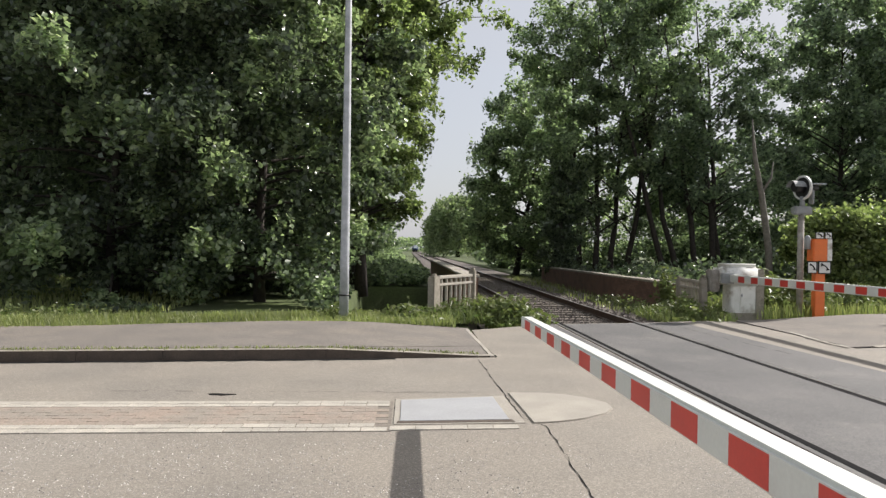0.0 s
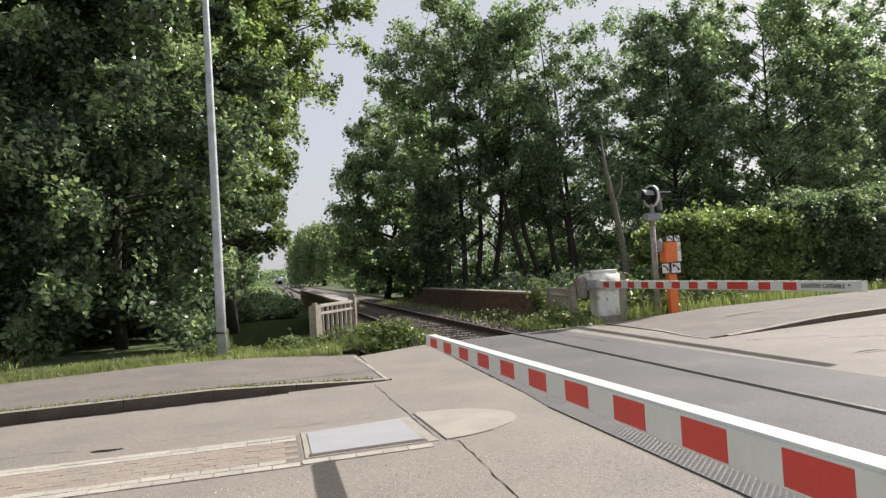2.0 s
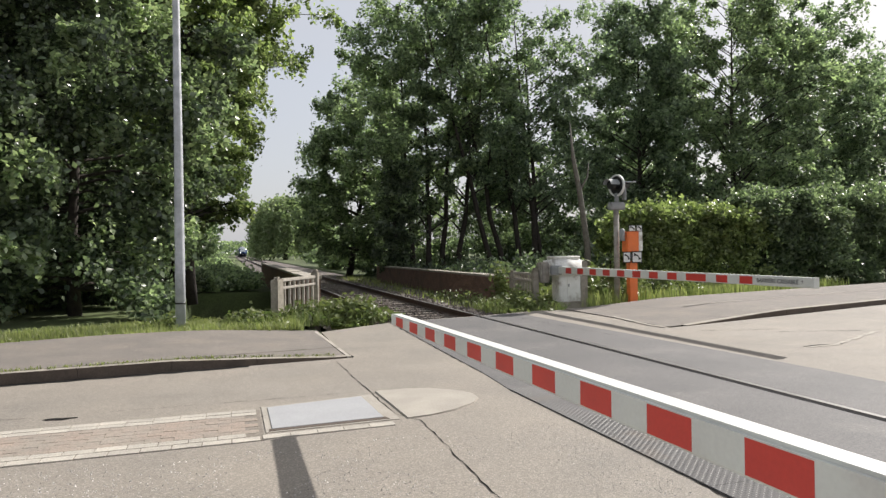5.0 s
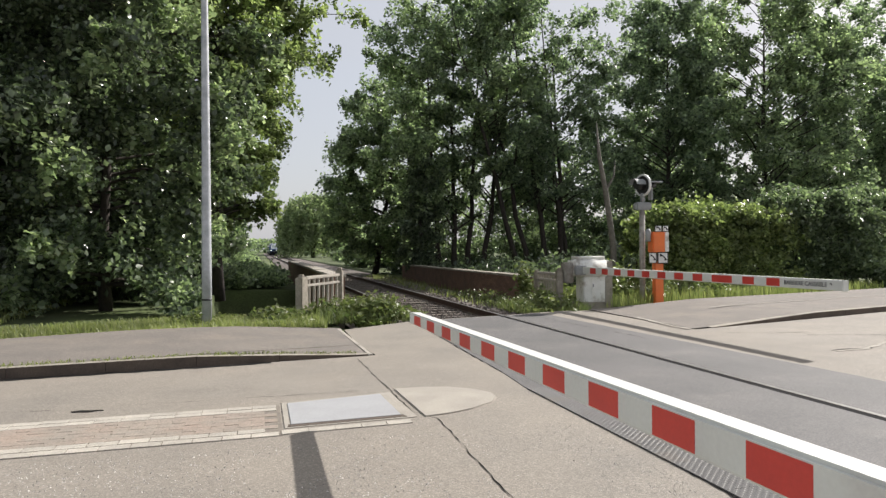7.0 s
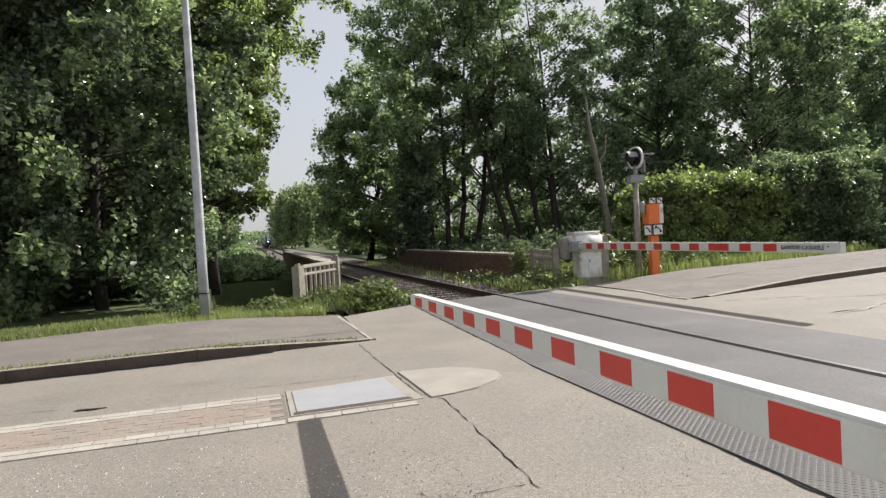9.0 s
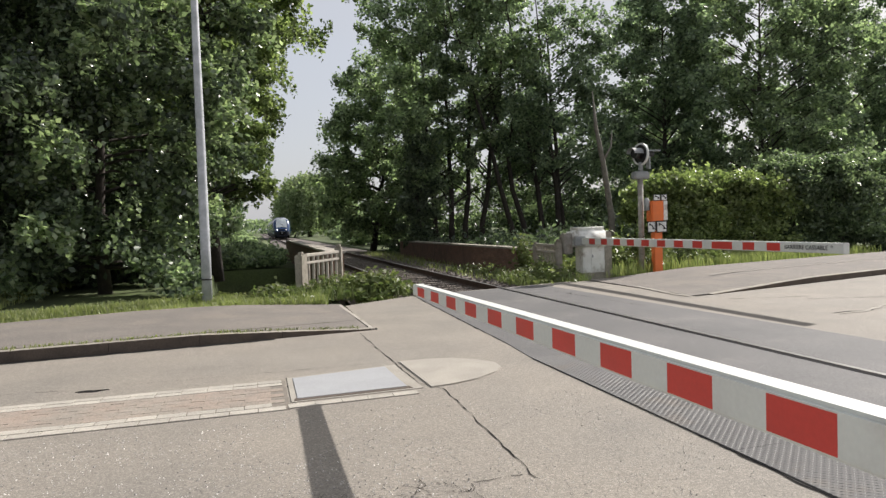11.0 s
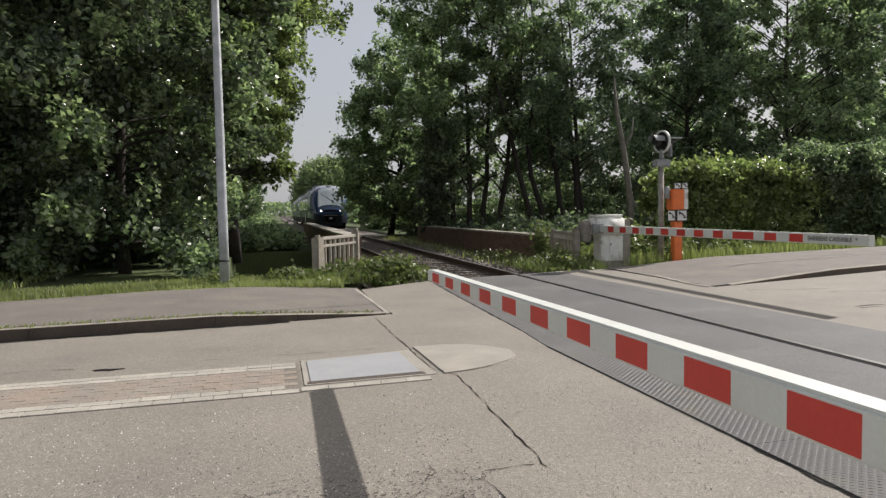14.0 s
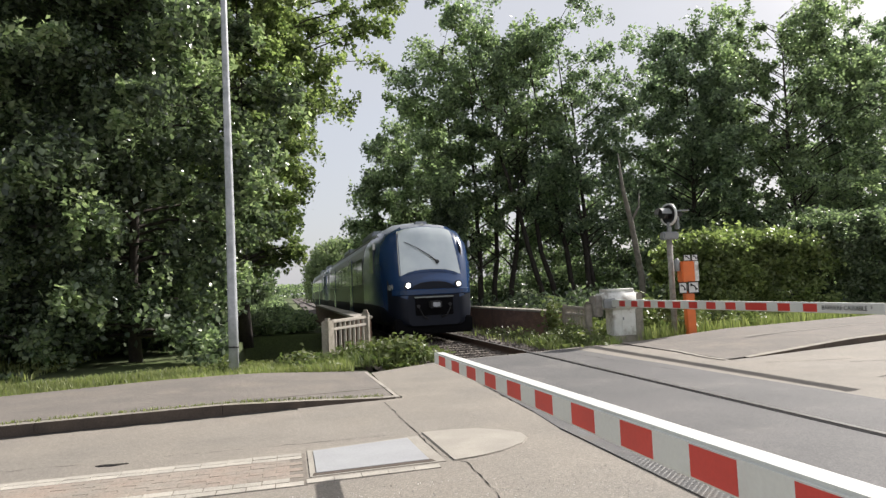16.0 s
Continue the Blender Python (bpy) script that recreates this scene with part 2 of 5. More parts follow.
# pale glass colour carries part of the sky's reflection
WINDSHIELD = material("windscreen", (0.66, 0.71, 0.71), 0.07, 0.45, color2=(0.50, 0.55, 0.56), scale=1.2, fine=0.05, spec=1.0)
HEADLIGHT_DIM = glow_material("dim_headlight_glow", (1.0, 0.98, 0.95), 0.9)
HEADLIGHT = glow_material("headlight_glow", (1.0, 0.98, 0.92), 4.0)
RIDGE = material("tread_ridge", (0.24, 0.235, 0.228), 0.55, 0.2, scale=3, fine=0.2)
# three leaf colours with light put in: shaded crowns, sun-caught tips, sunlit crowns
LEAF_SHADE = leaf_material("leaf_shade", (0.032, 0.048, 0.034), (0.205, 0.250, 0.160), 0.42, 0.28, 0.6)
LEAF_SUN_TIP = leaf_material("leaf_sun_tip", (0.150, 0.200, 0.125), (0.385, 0.435, 0.280), 0.48, 0.30, 0.6)
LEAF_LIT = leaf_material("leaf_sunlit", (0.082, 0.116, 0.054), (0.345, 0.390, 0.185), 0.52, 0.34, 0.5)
LEAF_PALE = leaf_material("leaf_pale", (0.13, 0.17, 0.10), (0.31, 0.35, 0.21), 0.5, 0.5)
LEAF_A = leaf_material("leaf_dark", (0.048, 0.072, 0.047), (0.235, 0.282, 0.178), 0.50, 0.36, 0.4)
LEAF_B = leaf_material("leaf_mid", (0.066, 0.096, 0.064), (0.350, 0.410, 0.265), 0.54, 0.32, 0.5)
LEAF_C = leaf_material("leaf_bright", (0.090, 0.122, 0.052), (0.330, 0.375, 0.165), 0.48, 0.40)
LEAF_D = leaf_material("leaf_blue", (0.060, 0.088, 0.066), (0.315, 0.375, 0.268), 0.54, 0.34)
GRASS = leaf_material("grass_blade", (0.150, 0.185, 0.070), (0.300, 0.310, 0.140), 0.38, 0.5)
WEED = leaf_material("weed_leaf", (0.105, 0.145, 0.055), (0.20, 0.215, 0.095), 0.35, 0.45)
FLOWER = material("white_flower", (0.7, 0.7, 0.62), 0.8, fine=0.05)

# ---- mesh helpers ----


def part(name, bm, mat, parent=None, label=""):
    """Links a bmesh (or a mesh) as one mesh object, under a thing or at top level."""
    if isinstance(bm, bmesh.types.BMesh):
        bmesh.ops.recalc_face_normals(bm, faces=bm.faces)
        me = bpy.data.meshes.new(name)
        bm.to_mesh(me)
        bm.free()
    else:
        me = bm
    for m in (mat if isinstance(mat, (list, tuple)) else (mat,)):
        if m and m.name not in [x.name for x in me.materials if x]:
            me.materials.append(m)
    ob = new(name, me)
    if parent:
        ob.parent = parent
    if label:
        ob["label"] = label
    return ob


def thing(name, m, label, category, group="", kind=""):
    ob = new(name)
    ob.empty_display_size = 0.2
    ob.matrix_basis = m
    return tagged(ob, label, category, group, kind)


def box(bm, lo, hi, bevel=0.0, mat=0, m=None):
    x0, y0, z0 = lo
    x1, y1, z1 = hi
    v = [bm.verts.new(p) for p in ((x0, y0, z0), (x1, y0, z0), (x1, y1, z0), (x0, y1, z0), (x0, y0, z1), (x1, y0, z1), (x1, y1, z1), (x0, y1, z1))]
    fs = [bm.faces.new([v[i] for i in q]) for q in ((0, 3, 2, 1), (4, 5, 6, 7), (0, 1, 5, 4), (1, 2, 6, 5), (2, 3, 7, 6), (3, 0, 4, 7))]
    for f in fs:
        f.material_index = mat
    if bevel:
        es = list({e for f in fs for e in f.edges})
        r = bmesh.ops.bevel(bm, geom=es, offset=bevel, segments=2, affect="EDGES", clamp_overlap=True)
        v = list({w for f in r["faces"] for w in f.verts} | {w for w in v if w.is_valid})
    if m is not None:
        bmesh.ops.transform(bm, matrix=m, verts=[w for w in v if w.is_valid])
    return bm


def boxm(lo, hi, bevel=0.0):
    return box(bmesh.new(), lo, hi, bevel)


def prism(bm, pts, z0, z1):
    """An upright slab over the outline pts."""
    a = [bm.verts.new((x, y, z0)) for x, y in pts]
    b = [bm.verts.new((x, y, z1)) for x, y in pts]
    bm.faces.new(a[::-1])
    bm.faces.new(b)
    for i in range(len(pts)):
        j = (i + 1) % len(pts)
        bm.faces.new((a[i], a[j], b[j], b[i]))
    return bm


def tube(bm, pts, radii, sides=8, caps=True):
    """A tapered tube along pts."""
    rings = []
    for i, p in enumerate(pts):
        p = Vector(p)
        d = (Vector(pts[min(i + 1, len(pts) - 1)]) - Vector(pts[max(i - 1, 0)])).normalized()
        u = d.cross(Vector((0.31, 0.87, 0.38)) if abs(d.z) > 0.8 else Vector((0, 0, 1))).normalized()
        w = d.cross(u)
        rings.append([bm.verts.new(p + (u * math.cos(a) + w * math.sin(a)) * radii[i]) for a in (2 * math.pi * k / sides for k in range(sides))])
    for r, s in zip(rings, rings[1:]):
        for k in range(sides):
            f = bm.faces.new((r[k], r[(k + 1) % sides], s[(k + 1) % sides], s[k]))
            f.smooth = True
    if caps:
        bm.faces.new(rings[0][::-1])
        bm.faces.new(rings[-1])
    return bm


def ribbon(bm, pts, width, z, seed=0, jitter=0.3):
    """A thin flat strip along pts on the ground, uneven in width."""
    rnd = random.Random(seed)
    fine = []
    for (x0, y0), (x1, y1) in zip(pts, pts[1:]):
        n = max(1, int(math.hypot(x1 - x0, y1 - y0) / 0.12))
        fine += [(x0 + (x1 - x0) * k / n, y0 + (y1 - y0) * k / n) for k in range(n)]
    fine.append(pts[-1])
    prev = None
    for i, (x, y) in enumerate(fine):
        a, b = fine[max(i - 1, 0)], fine[min(i + 1, len(fine) - 1)]
        d = Vector((b[0] - a[0], b[1] - a[1])).normalized()
        ox = rnd.uniform(-1, 1) * width * jitter
        w = width * rnd.uniform(1 - jitter * 1.6, 1 + jitter) / 2
        cur = (bm.verts.new((x - d.y * (w + ox), y + d.x * (w + ox), z)), bm.verts.new((x + d.y * (w - ox), y - d.x * (w - ox), z)))
        if prev:
            bm.faces.new((prev[0], prev[1], cur[1], cur[0]))
        prev = cur
    return bm


def leaf_mesh(name, points, size, rng, up=0.35, long=1.5, spread=0.35):
    """One small folded leaf at every point, as one mesh."""
    n = len(points)
    nor = rng.normal(size=(n, 3))
    nor[:, 2] += up * 2
    nor /= np.linalg.norm(nor, axis=1, keepdims=True)
    t = np.cross(nor, rng.normal(size=(n, 3)))
    t /= np.linalg.norm(t, axis=1, keepdims=True)
    s = np.cross(nor, t)
    sz = size * rng.uniform(1 - spread, 1 + spread, size=(n, 1))
    base, tip = points - t * sz * long / 2, points + t * sz * long / 2
    mid = points + t * sz * 0.1
    left = mid - s * sz * 0.5 + nor * sz * 0.14
    right = mid + s * sz * 0.5 + nor * sz * 0.14
    co = np.stack([base, right, tip, left], axis=1).reshape(-1, 3)
    me = bpy.data.meshes.new(name)
    me.vertices.add(4 * n)
    me.vertices.foreach_set("co", co.astype(np.float32).ravel())
    tri = (np.arange(n)[:, None] * 4 + np.array([0, 1, 2, 0, 2, 3])).ravel()
    me.loops.add(6 * n)
    me.loops.foreach_set("vertex_index", tri.astype(np.int32))
    me.polygons.add(2 * n)
    me.polygons.foreach_set("loop_start", np.arange(0, 6 * n, 3, dtype=np.int32))
    me.update(calc_edges=True)
    return me


def blade_mesh(name, roots, height, rng, width=0.012, lean=0.35):
    """Grass: one bent blade on every root."""
    n = len(roots)
    h = height * rng.uniform(0.45, 1.25, size=(n, 1))
    a = rng.uniform(0, 2 * math.pi, n)
    d = np.stack([np.cos(a), np.sin(a), np.zeros(n)], 1)
    bend = d * h * rng.uniform(0, lean, size=(n, 1))
    side = np.stack([-d[:, 1], d[:, 0], d[:, 2]], 1) * width
    up = np.array([[0, 0, 1.0]])
    co = np.stack([roots - side, roots + side, roots + bend * 0.35 + up * h * 0.6 - side * 0.8, roots + bend * 0.35 + up * h * 0.6 + side * 0.8, roots + bend + up * h], 1).reshape(-1, 3)
    me = bpy.data.meshes.new(name)
    me.vertices.add(5 * n)
    me.vertices.foreach_set("co", co.astype(np.float32).ravel())
    tri = (np.arange(n)[:, None] * 5 + np.array([0, 1, 3, 0, 3, 2, 2, 3, 4])).ravel()
    me.loops.add(9 * n)
    me.loops.foreach_set("vertex_index", tri.astype(np.int32))
    me.polygons.add(3 * n)
    me.polygons.foreach_set("loop_start", np.arange(0, 9 * n, 3, dtype=np.int32))
    me.update(calc_edges=True)
    return me

# ---- ground, road, pavements ----


def kerb_y(x):
    """Front line of the far kerb, west of the track."""
    return 8.98 + 0.118 * (x + 2.65) if x > -9 else 8.23 + 0.085 * (x + 9)


def east_y(x):
    """Front line of the kerb, east of the track: the road bends away."""
    return 10.15 + 0.27 * (x - 3.0)


def quad_sheet(name, pts, z, mat, label, kind="structure", category="", low=None):
    ob = part(name, prism(bmesh.new(), pts, z - 0.25 if low is None else low, z), mat)
    return tagged(ob, label, category, "", kind)


def ground_z(x, y):
    """Gently uneven meadow, cut away under the track bed and in the ditch beside the bridge."""
    if -2.5 < x < 3.15 and y > 13:
        return -0.75
    if -5.4 < x <= -2.5 and 15.4 < y < 26:
        return -1.7
    far = abs(x) > 79 or abs(y - 30) > 79
    return -0.12 if far else -0.10 + 0.08 * noise.noise((x * 0.21, y * 0.21, 3.0))


bm = bmesh.new()
cx = sorted({-2600, -600, -200, -80, -5.5, -5.3, -2.55, -2.45, 3.1, 3.2, *range(-40, 41, 4), 80, 200, 600, 2600})
cy = sorted({-2600, -600, -200, -80, -40, -20, 12.9, 13.1, 15.3, 15.5, 25.9, 26.1, *range(0, 71, 4), 110, 200, 600, 2600})
rows_v = [[bm.verts.new((x, y, ground_z(x, y))) for x in cx] for y in cy]
for i in range(len(cy) - 1):
    for j in range(len(cx) - 1):
        bm.faces.new((rows_v[i][j], rows_v[i][j + 1], rows_v[i + 1][j + 1], rows_v[i + 1][j])).smooth = True
tagged(part("ground", bm, GROUND), "green meadow ground reaching to the horizon", "ground", "", "structure")

west = [(x, kerb_y(x)) for x in (-90, -40, -20, -9, -6, -4, -2.65)]
road_pts = west + [(-2.62, 12.0), (-1.3, 12.95), (-1.0, 13.15), (1.0, 13.6), (2.4, 14.1), (3.3, 14.0), (3.1, east_y(3.1)), (90, east_y(90)), (90, -14), (-90, -14)]
tagged(part("road", prism(bmesh.new(), road_pts[::-1], -0.2, 0.0), ASPHALT), "sun-bleached grey asphalt road at a level crossing", "road", "", "structure")

# crossing panels between and beside the rails
quad_sheet("crossing_panel", [(-0.742, -13), (0.742, -13), (0.742, 13.45), (-0.742, 13.1)], 0.005, ASPHALT_DARK, "dark asphalt panel between the rails", low=-0.01)
quad_sheet("crossing_panel", [(0.90, -13), (2.2, -13), (2.15, 6), (1.8, 13.8), (0.90, 13.5)], 0.004, ASPHALT_DARK, "dark asphalt strip beside the rail", low=-0.01)

quad_sheet("crossing_panel", [(-1.485, 6.39), (-0.925, 6.39), (-0.925, 13.15), (-1.17, 13.05), (-1.35, 8.8), (-1.41, 7.3)], 0.006, ASPHALT_DARK, "dark asphalt strip beside the near rail", low=-0.01)

# chequered steel plates along the crossing, each with raised lozenges
PANEL = thing("tread_plate_strip", pose(0, 0, 0), "grey chequered steel plates beside the near rail", "steel plate", kind="structure")
for k in range(-9, 4):
    y0 = 1.2 + k * 1.48
    bmp = bmesh.new()
    box(bmp, (-1.49, y0 - 0.7395, -0.02), (-0.91, y0 + 0.7395, 0.012), 0.001)
    if 0 <= k < 4:
        for i in range(22):
            for j in range(56):
                cx, cy = -1.475 + i * 0.0265, y0 - 0.725 + j * 0.0264
                a = 0.6 if (i + j) % 2 else -0.6
                d, e = Vector((math.cos(a), math.sin(a))) * 0.0145, Vector((-math.sin(a), math.cos(a))) * 0.0034
                vs = [bmp.verts.new((cx + p.x, cy + p.y, z)) for p, z in ((d, 0.012), (e, 0.0122), (-d, 0.012), (-e, 0.0122))]
                top = bmp.verts.new((cx, cy, 0.0150))
                for q in range(4):
                    bmp.faces.new((vs[q], vs[(q + 1) % 4], top)).material_index = 1
    part("tread_plate", bmp, [TREAD, RIDGE], PANEL)

# tar seams and cracks in the road
CR = [
    ([(-1.51, -2), (-1.51, 2.7), (-1.48, 4.5), (-1.41, 7.0), (-1.36, 8.8), (-1.20, 12.6)], 0.017, 1),
    ([(-2.84, 8.75), (-2.80, 6.75), (-2.78, 5.78), (-2.63, 5.5), (-2.65, 4.7), (-2.69, 3.6), (-2.71, 3.49), (-2.69, 3.40)], 0.0085, 2),
    ([(-3.03, 3.485), (-2.75, 3.50)], 0.007, 3), ([(-3.02, 3.45), (-3.06, 3.38), (-3.03, 3.24), (-3.035, 3.10), (-3.01, 2.98), (-3.015, 2.74)], 0.007, 4),
    ([(-2.86, 11.9), (-2.66, 10.4), (-2.58, 8.98)], 0.022, 5),
    ([(-3.85, 6.45), (-3.84, 5.55)], 0.012, 7),
    ([(4.3, 9.0), (5.6, 8.6)], 0.02, 8), ([(1.45, 12.7), (1.7, 9.5)], 0.02, 9), ([(3.3, 9.6), (4.0, 9.4), (4.6, 9.3)], 0.02, 19),
]
for pts, w, sd in CR:
    jag = []
    for (xa, ya), (xb, yb) in zip(pts, pts[1:]):
        m = max(1, int(math.hypot(xb - xa, yb - ya) / 0.09))
        jag += [(xa + (xb - xa) * q / m + 0.018 * noise.noise((q * 1.7, sd, ya)), ya + (yb - ya) * q / m + 0.018 * noise.noise((q * 1.7, sd + 40, xa))) for q in range(m)]
    pts = jag + [pts[-1]]
    tagged(part("road_crack", ribbon(bmesh.new(), pts, w, 0.004, sd, 0.55), CRACK), "dark crack and tar seam in the asphalt", "crack", "", "structure")
# worn patch of the near lane: small pits and short cracks between the stones
rnd = random.Random(5)


def wear(x, y):
    side = 1.0 if x > -4.6 else 0.5 if x > -5.4 else 0.8
    return side * max(0.0, 1.0 - abs(y - 3.0) / 0.75) * (1.0 + 0.9 * noise.noise((x * 1.6, y * 2.4, 0.5)))


bm = bmesh.new()
for k in range(6500):
    x, y = rnd.uniform(-6.9, -3.04), rnd.uniform(2.72, 3.75)
    if rnd.random() > wear(x, y):
        continue
    long, wide = rnd.uniform(0.004, 0.015), rnd.uniform(0.0015, 0.0042)
    a = rnd.gauss(0.0, 0.7)
    ca, sa2 = math.cos(a), math.sin(a)
    vs = []
    for q in range(6):
        u, v = long * math.cos(q * 1.047) * rnd.uniform(0.5, 1.2), wide * math.sin(q * 1.047) * rnd.uniform(0.5, 1.3)
        vs.append(bm.verts.new((x + ca * u - sa2 * v, y + sa2 * u + ca * v, 0.003)))
    bm.faces.new(vs)
tagged(part("road_pits", bm, CRAZE), "small dark pits in worn asphalt", "pits", "", "stuff")
# net of short jagged cracks in the worn patch
bm = bmesh.new()
for k in range(230):
    x, y = rnd.uniform(-5.6, -3.06), rnd.gauss(3.08, 0.22)
    if rnd.random() > 0.10 + (x + 5.6) / 2.4 or not 2.73 < y < 3.6:
        continue
    head = rnd.choice((0.0, 0.35, -0.4, 1.2, -1.3)) + rnd.gauss(0, 0.25)
    line = [(x, y)]
    for q in range(rnd.randint(3, 9)):
        head += rnd.gauss(0, 0.55)
        x, y = x + 0.027 * math.cos(head), y + 0.027 * math.sin(head)
        if x < -3.04 and y > 2.73:
            line.append((x, y))
    if len(line) > 2:
        ribbon(bm, line, rnd.uniform(0.0016, 0.0042), 0.0042, k, 0.5)
tagged(part("road_crazing", bm, CRACK), "net of dark jagged cracks in worn asphalt", "cracks", "", "stuff")
# stone chips standing out of the worn surface
bm = bmesh.new()
for k in range(12000):
    x, y = rnd.uniform(-6.8, -1.6), 2.5 + 2.6 * rnd.random() ** 1.6
    if noise.noise((x * 1.7, y * 2.6, 3.5)) < -0.12 - (0.25 if x < -3 else 0.0):
        continue
    r, a = rnd.uniform(0.003, 0.0095) * (0.75 if x > -3 else 1.0), rnd.uniform(0, 6.28)
    ring = [bm.verts.new((x + r * math.cos(a + q * 1.571) * rnd.uniform(0.6, 1.3), y + r * math.sin(a + q * 1.571) * rnd.uniform(0.6, 1.3), -0.002)) for q in range(4)]
    tip = bm.verts.new((x + rnd.uniform(-0.3, 0.3) * r, y + rnd.uniform(-0.3, 0.3) * r, r * rnd.uniform(0.5, 0.9)))
    for q in range(4):
        bm.faces.new((ring[q], ring[(q + 1) % 4], tip))
tagged(part("road_chippings", bm, CHIP), "pale stone chips in the worn asphalt", "chippings", "", "stuff")
# hairline crack along the far lane
for sd, (xa, xb) in ((41, (-6.6, -5.75)), (42, (-5.2, -4.3)), (43, (-4.2, -3.1))):
    line = [(xa + (xb - xa) * q / 12, 6.74 + 0.05 * noise.noise((q * 0.9, sd, 0)) + 0.03 * (xa + 6.6) * 0.4) for q in range(13)]
    tagged(part("road_crack", ribbon(bmesh.new(), line, 0.009, 0.004, sd, 0.8), CRAZE), "hairline crack in the asphalt", "crack", "", "structure")
# a gap in the surface with a dark bottom
bm = prism(bmesh.new(), [(-5.50 + (0.125 + 0.03 * math.sin(3 * a + 1)) * math.cos(a), 6.61 + (0.040 + 0.012 * math.sin(4 * a)) * math.sin(a)) for a in [q * 0.449 for q in range(14)]], -0.02, 0.004)
tagged(part("pothole", bm, CRACK), "small dark pothole in the asphalt lane", "pothole", "", "structure")

# ---- far pavement with its kerb ----


def drop_z(x):
    """Height of the far pavement: it ramps down beside the crossing."""
    return 0.118 if x < -4.6 else 0.118 - 0.103 * min(1, (x + 4.6) / 1.8)


bm = bmesh.new()
xs = [-90, -40, -20, -12, -9, -7, -6, -5, -4.4, -3.8, -3.2, -2.68]
lines = []
for x in xs:
    back = 12.05 + 0.06 * (x + 4) if x > -6 else 11.9 + 0.36 * (x + 6) if x > -10 else 10.46 + 0.085 * (x + 10)
    lines.append([bm.verts.new((x, kerb_y(x) + 0.17, drop_z(x) - 0.004)), bm.verts.new((x, back, drop_z(x) + 0.015 if x < -3 else 0.02)), bm.verts.new((x, back, -0.2)), bm.verts.new((x, kerb_y(x) + 0.17, -0.2))])
for a, b in zip(lines, lines[1:]):
    for i in range(4):
        bm.faces.new((a[i], b[i], b[(i + 1) % 4], a[(i + 1) % 4]))
bm.faces.new(lines[0])
bm.faces.new(lines[-1][::-1])
tagged(part("pavement", bm, ASPHALT_WALK), "worn brownish asphalt pavement across the road", "pavement", "", "structure")

KERBS = thing("kerb_west", pose(0, 0, 0), "low stone kerb, sunk towards the crossing", "kerb", kind="structure")
x = -13.5
while x < -2.75:
    x1 = min(x + 0.969, -2.62)
    bm = bmesh.new()
    za, zb = drop_z(x) + 0.004, drop_z(x1) + 0.004
    y0, y1 = kerb_y(x), kerb_y(x1)
    vs = [bm.verts.new(p) for p in ((x + 0.0005, y0, -0.1), (x1 - 0.0005, y1, -0.1), (x1 - 0.0015, y1 + 0.165, -0.1), (x + 0.0015, y0 + 0.165, -0.1),
                                    (x + 0.0015, y0 + 0.025, za), (x1 - 0.0015, y1 + 0.025, zb), (x1 - 0.0015, y1 + 0.165, zb), (x + 0.0015, y0 + 0.165, za))]
    for q in ((0, 3, 2, 1), (4, 5, 6, 7), (0, 1, 5, 4), (1, 2, 6, 5), (2, 3, 7, 6), (3, 0, 4, 7)):
        bm.faces.new([vs[i] for i in q])
    bmesh.ops.bevel(bm, geom=list(bm.edges), offset=0.002, segments=1, affect="EDGES")
    bm.normal_update()
    # fronts take the painted shade colour, tops stay pale
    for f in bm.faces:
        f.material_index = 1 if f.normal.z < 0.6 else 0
    part("kerb_stone", bm, [KERB, KERB_SHADE], KERBS)
    x += 0.97
# dark strip at the kerb foot, the kerb's cast shadow painted into it
tagged(part("gutter", ribbon(bmesh.new(), [(a, kerb_y(a) - 0.055) for a in (-30, -20, -12, -9, -7, -5, -3.9)], 0.11, 0.004, 3, 0.2), CRACK),
       "dark gutter along the kerb with the kerb's shadow painted in", "gutter", "", "structure")
tagged(part("gutter", ribbon(bmesh.new(), [(a, kerb_y(a) + 0.21) for a in (-14, -9, -7, -5, -2.75)], 0.05, 0.126, 4, 0.3), SOIL),
       "soil and moss behind the kerb", "moss line", "", "structure").location.z = -0.006
tagged(part("pavement_edge", prism(bmesh.new(), [(-2.66, 8.99), (-2.612, 8.99), (-2.69, 11.97), (-2.745, 12.0)], -0.1, 0.022), CONCRETE_PALE), "pale concrete edging strip", "edging", "", "structure")

# ---- east pavement ----
def east_z(x):
    """Height of the east pavement: flush at the crossing, a full kerb further on."""
    return 0.006 + 0.10 * min(1, max(0, (x - 3.6) / 2.6))


bm = bmesh.new()
lines = []
for x in (3.1, 3.6, 4.2, 5.0, 6.2, 8, 12, 20, 40, 90):
    y0, y1 = east_y(x) + 0.12, (14.1 + 0.24 * (x - 3.4) if x < 30 else 14.1 + 0.24 * 26.6 + 0.27 * (x - 30))
    lines.append([bm.verts.new((x, y0, east_z(x))), bm.verts.new((x, y1, east_z(x) + 0.02)), bm.verts.new((x, y1, -0.2)), bm.verts.new((x, y0, -0.2))])
for a, c in zip(lines, lines[1:]):
    for i in range(4):
        bm.faces.new((a[i], c[i], c[(i + 1) % 4], a[(i + 1) % 4]))
bm.faces.new(lines[0])
bm.faces.new(lines[-1][::-1])
tagged(part("pavement_east", bm, ASPHALT_WALK), "asphalt pavement past the crossing", "pavement", "", "structure")
KE = thing("kerb_east", pose(0, 0, 0), "stone kerb curving away past the crossing", "kerb", kind="structure")
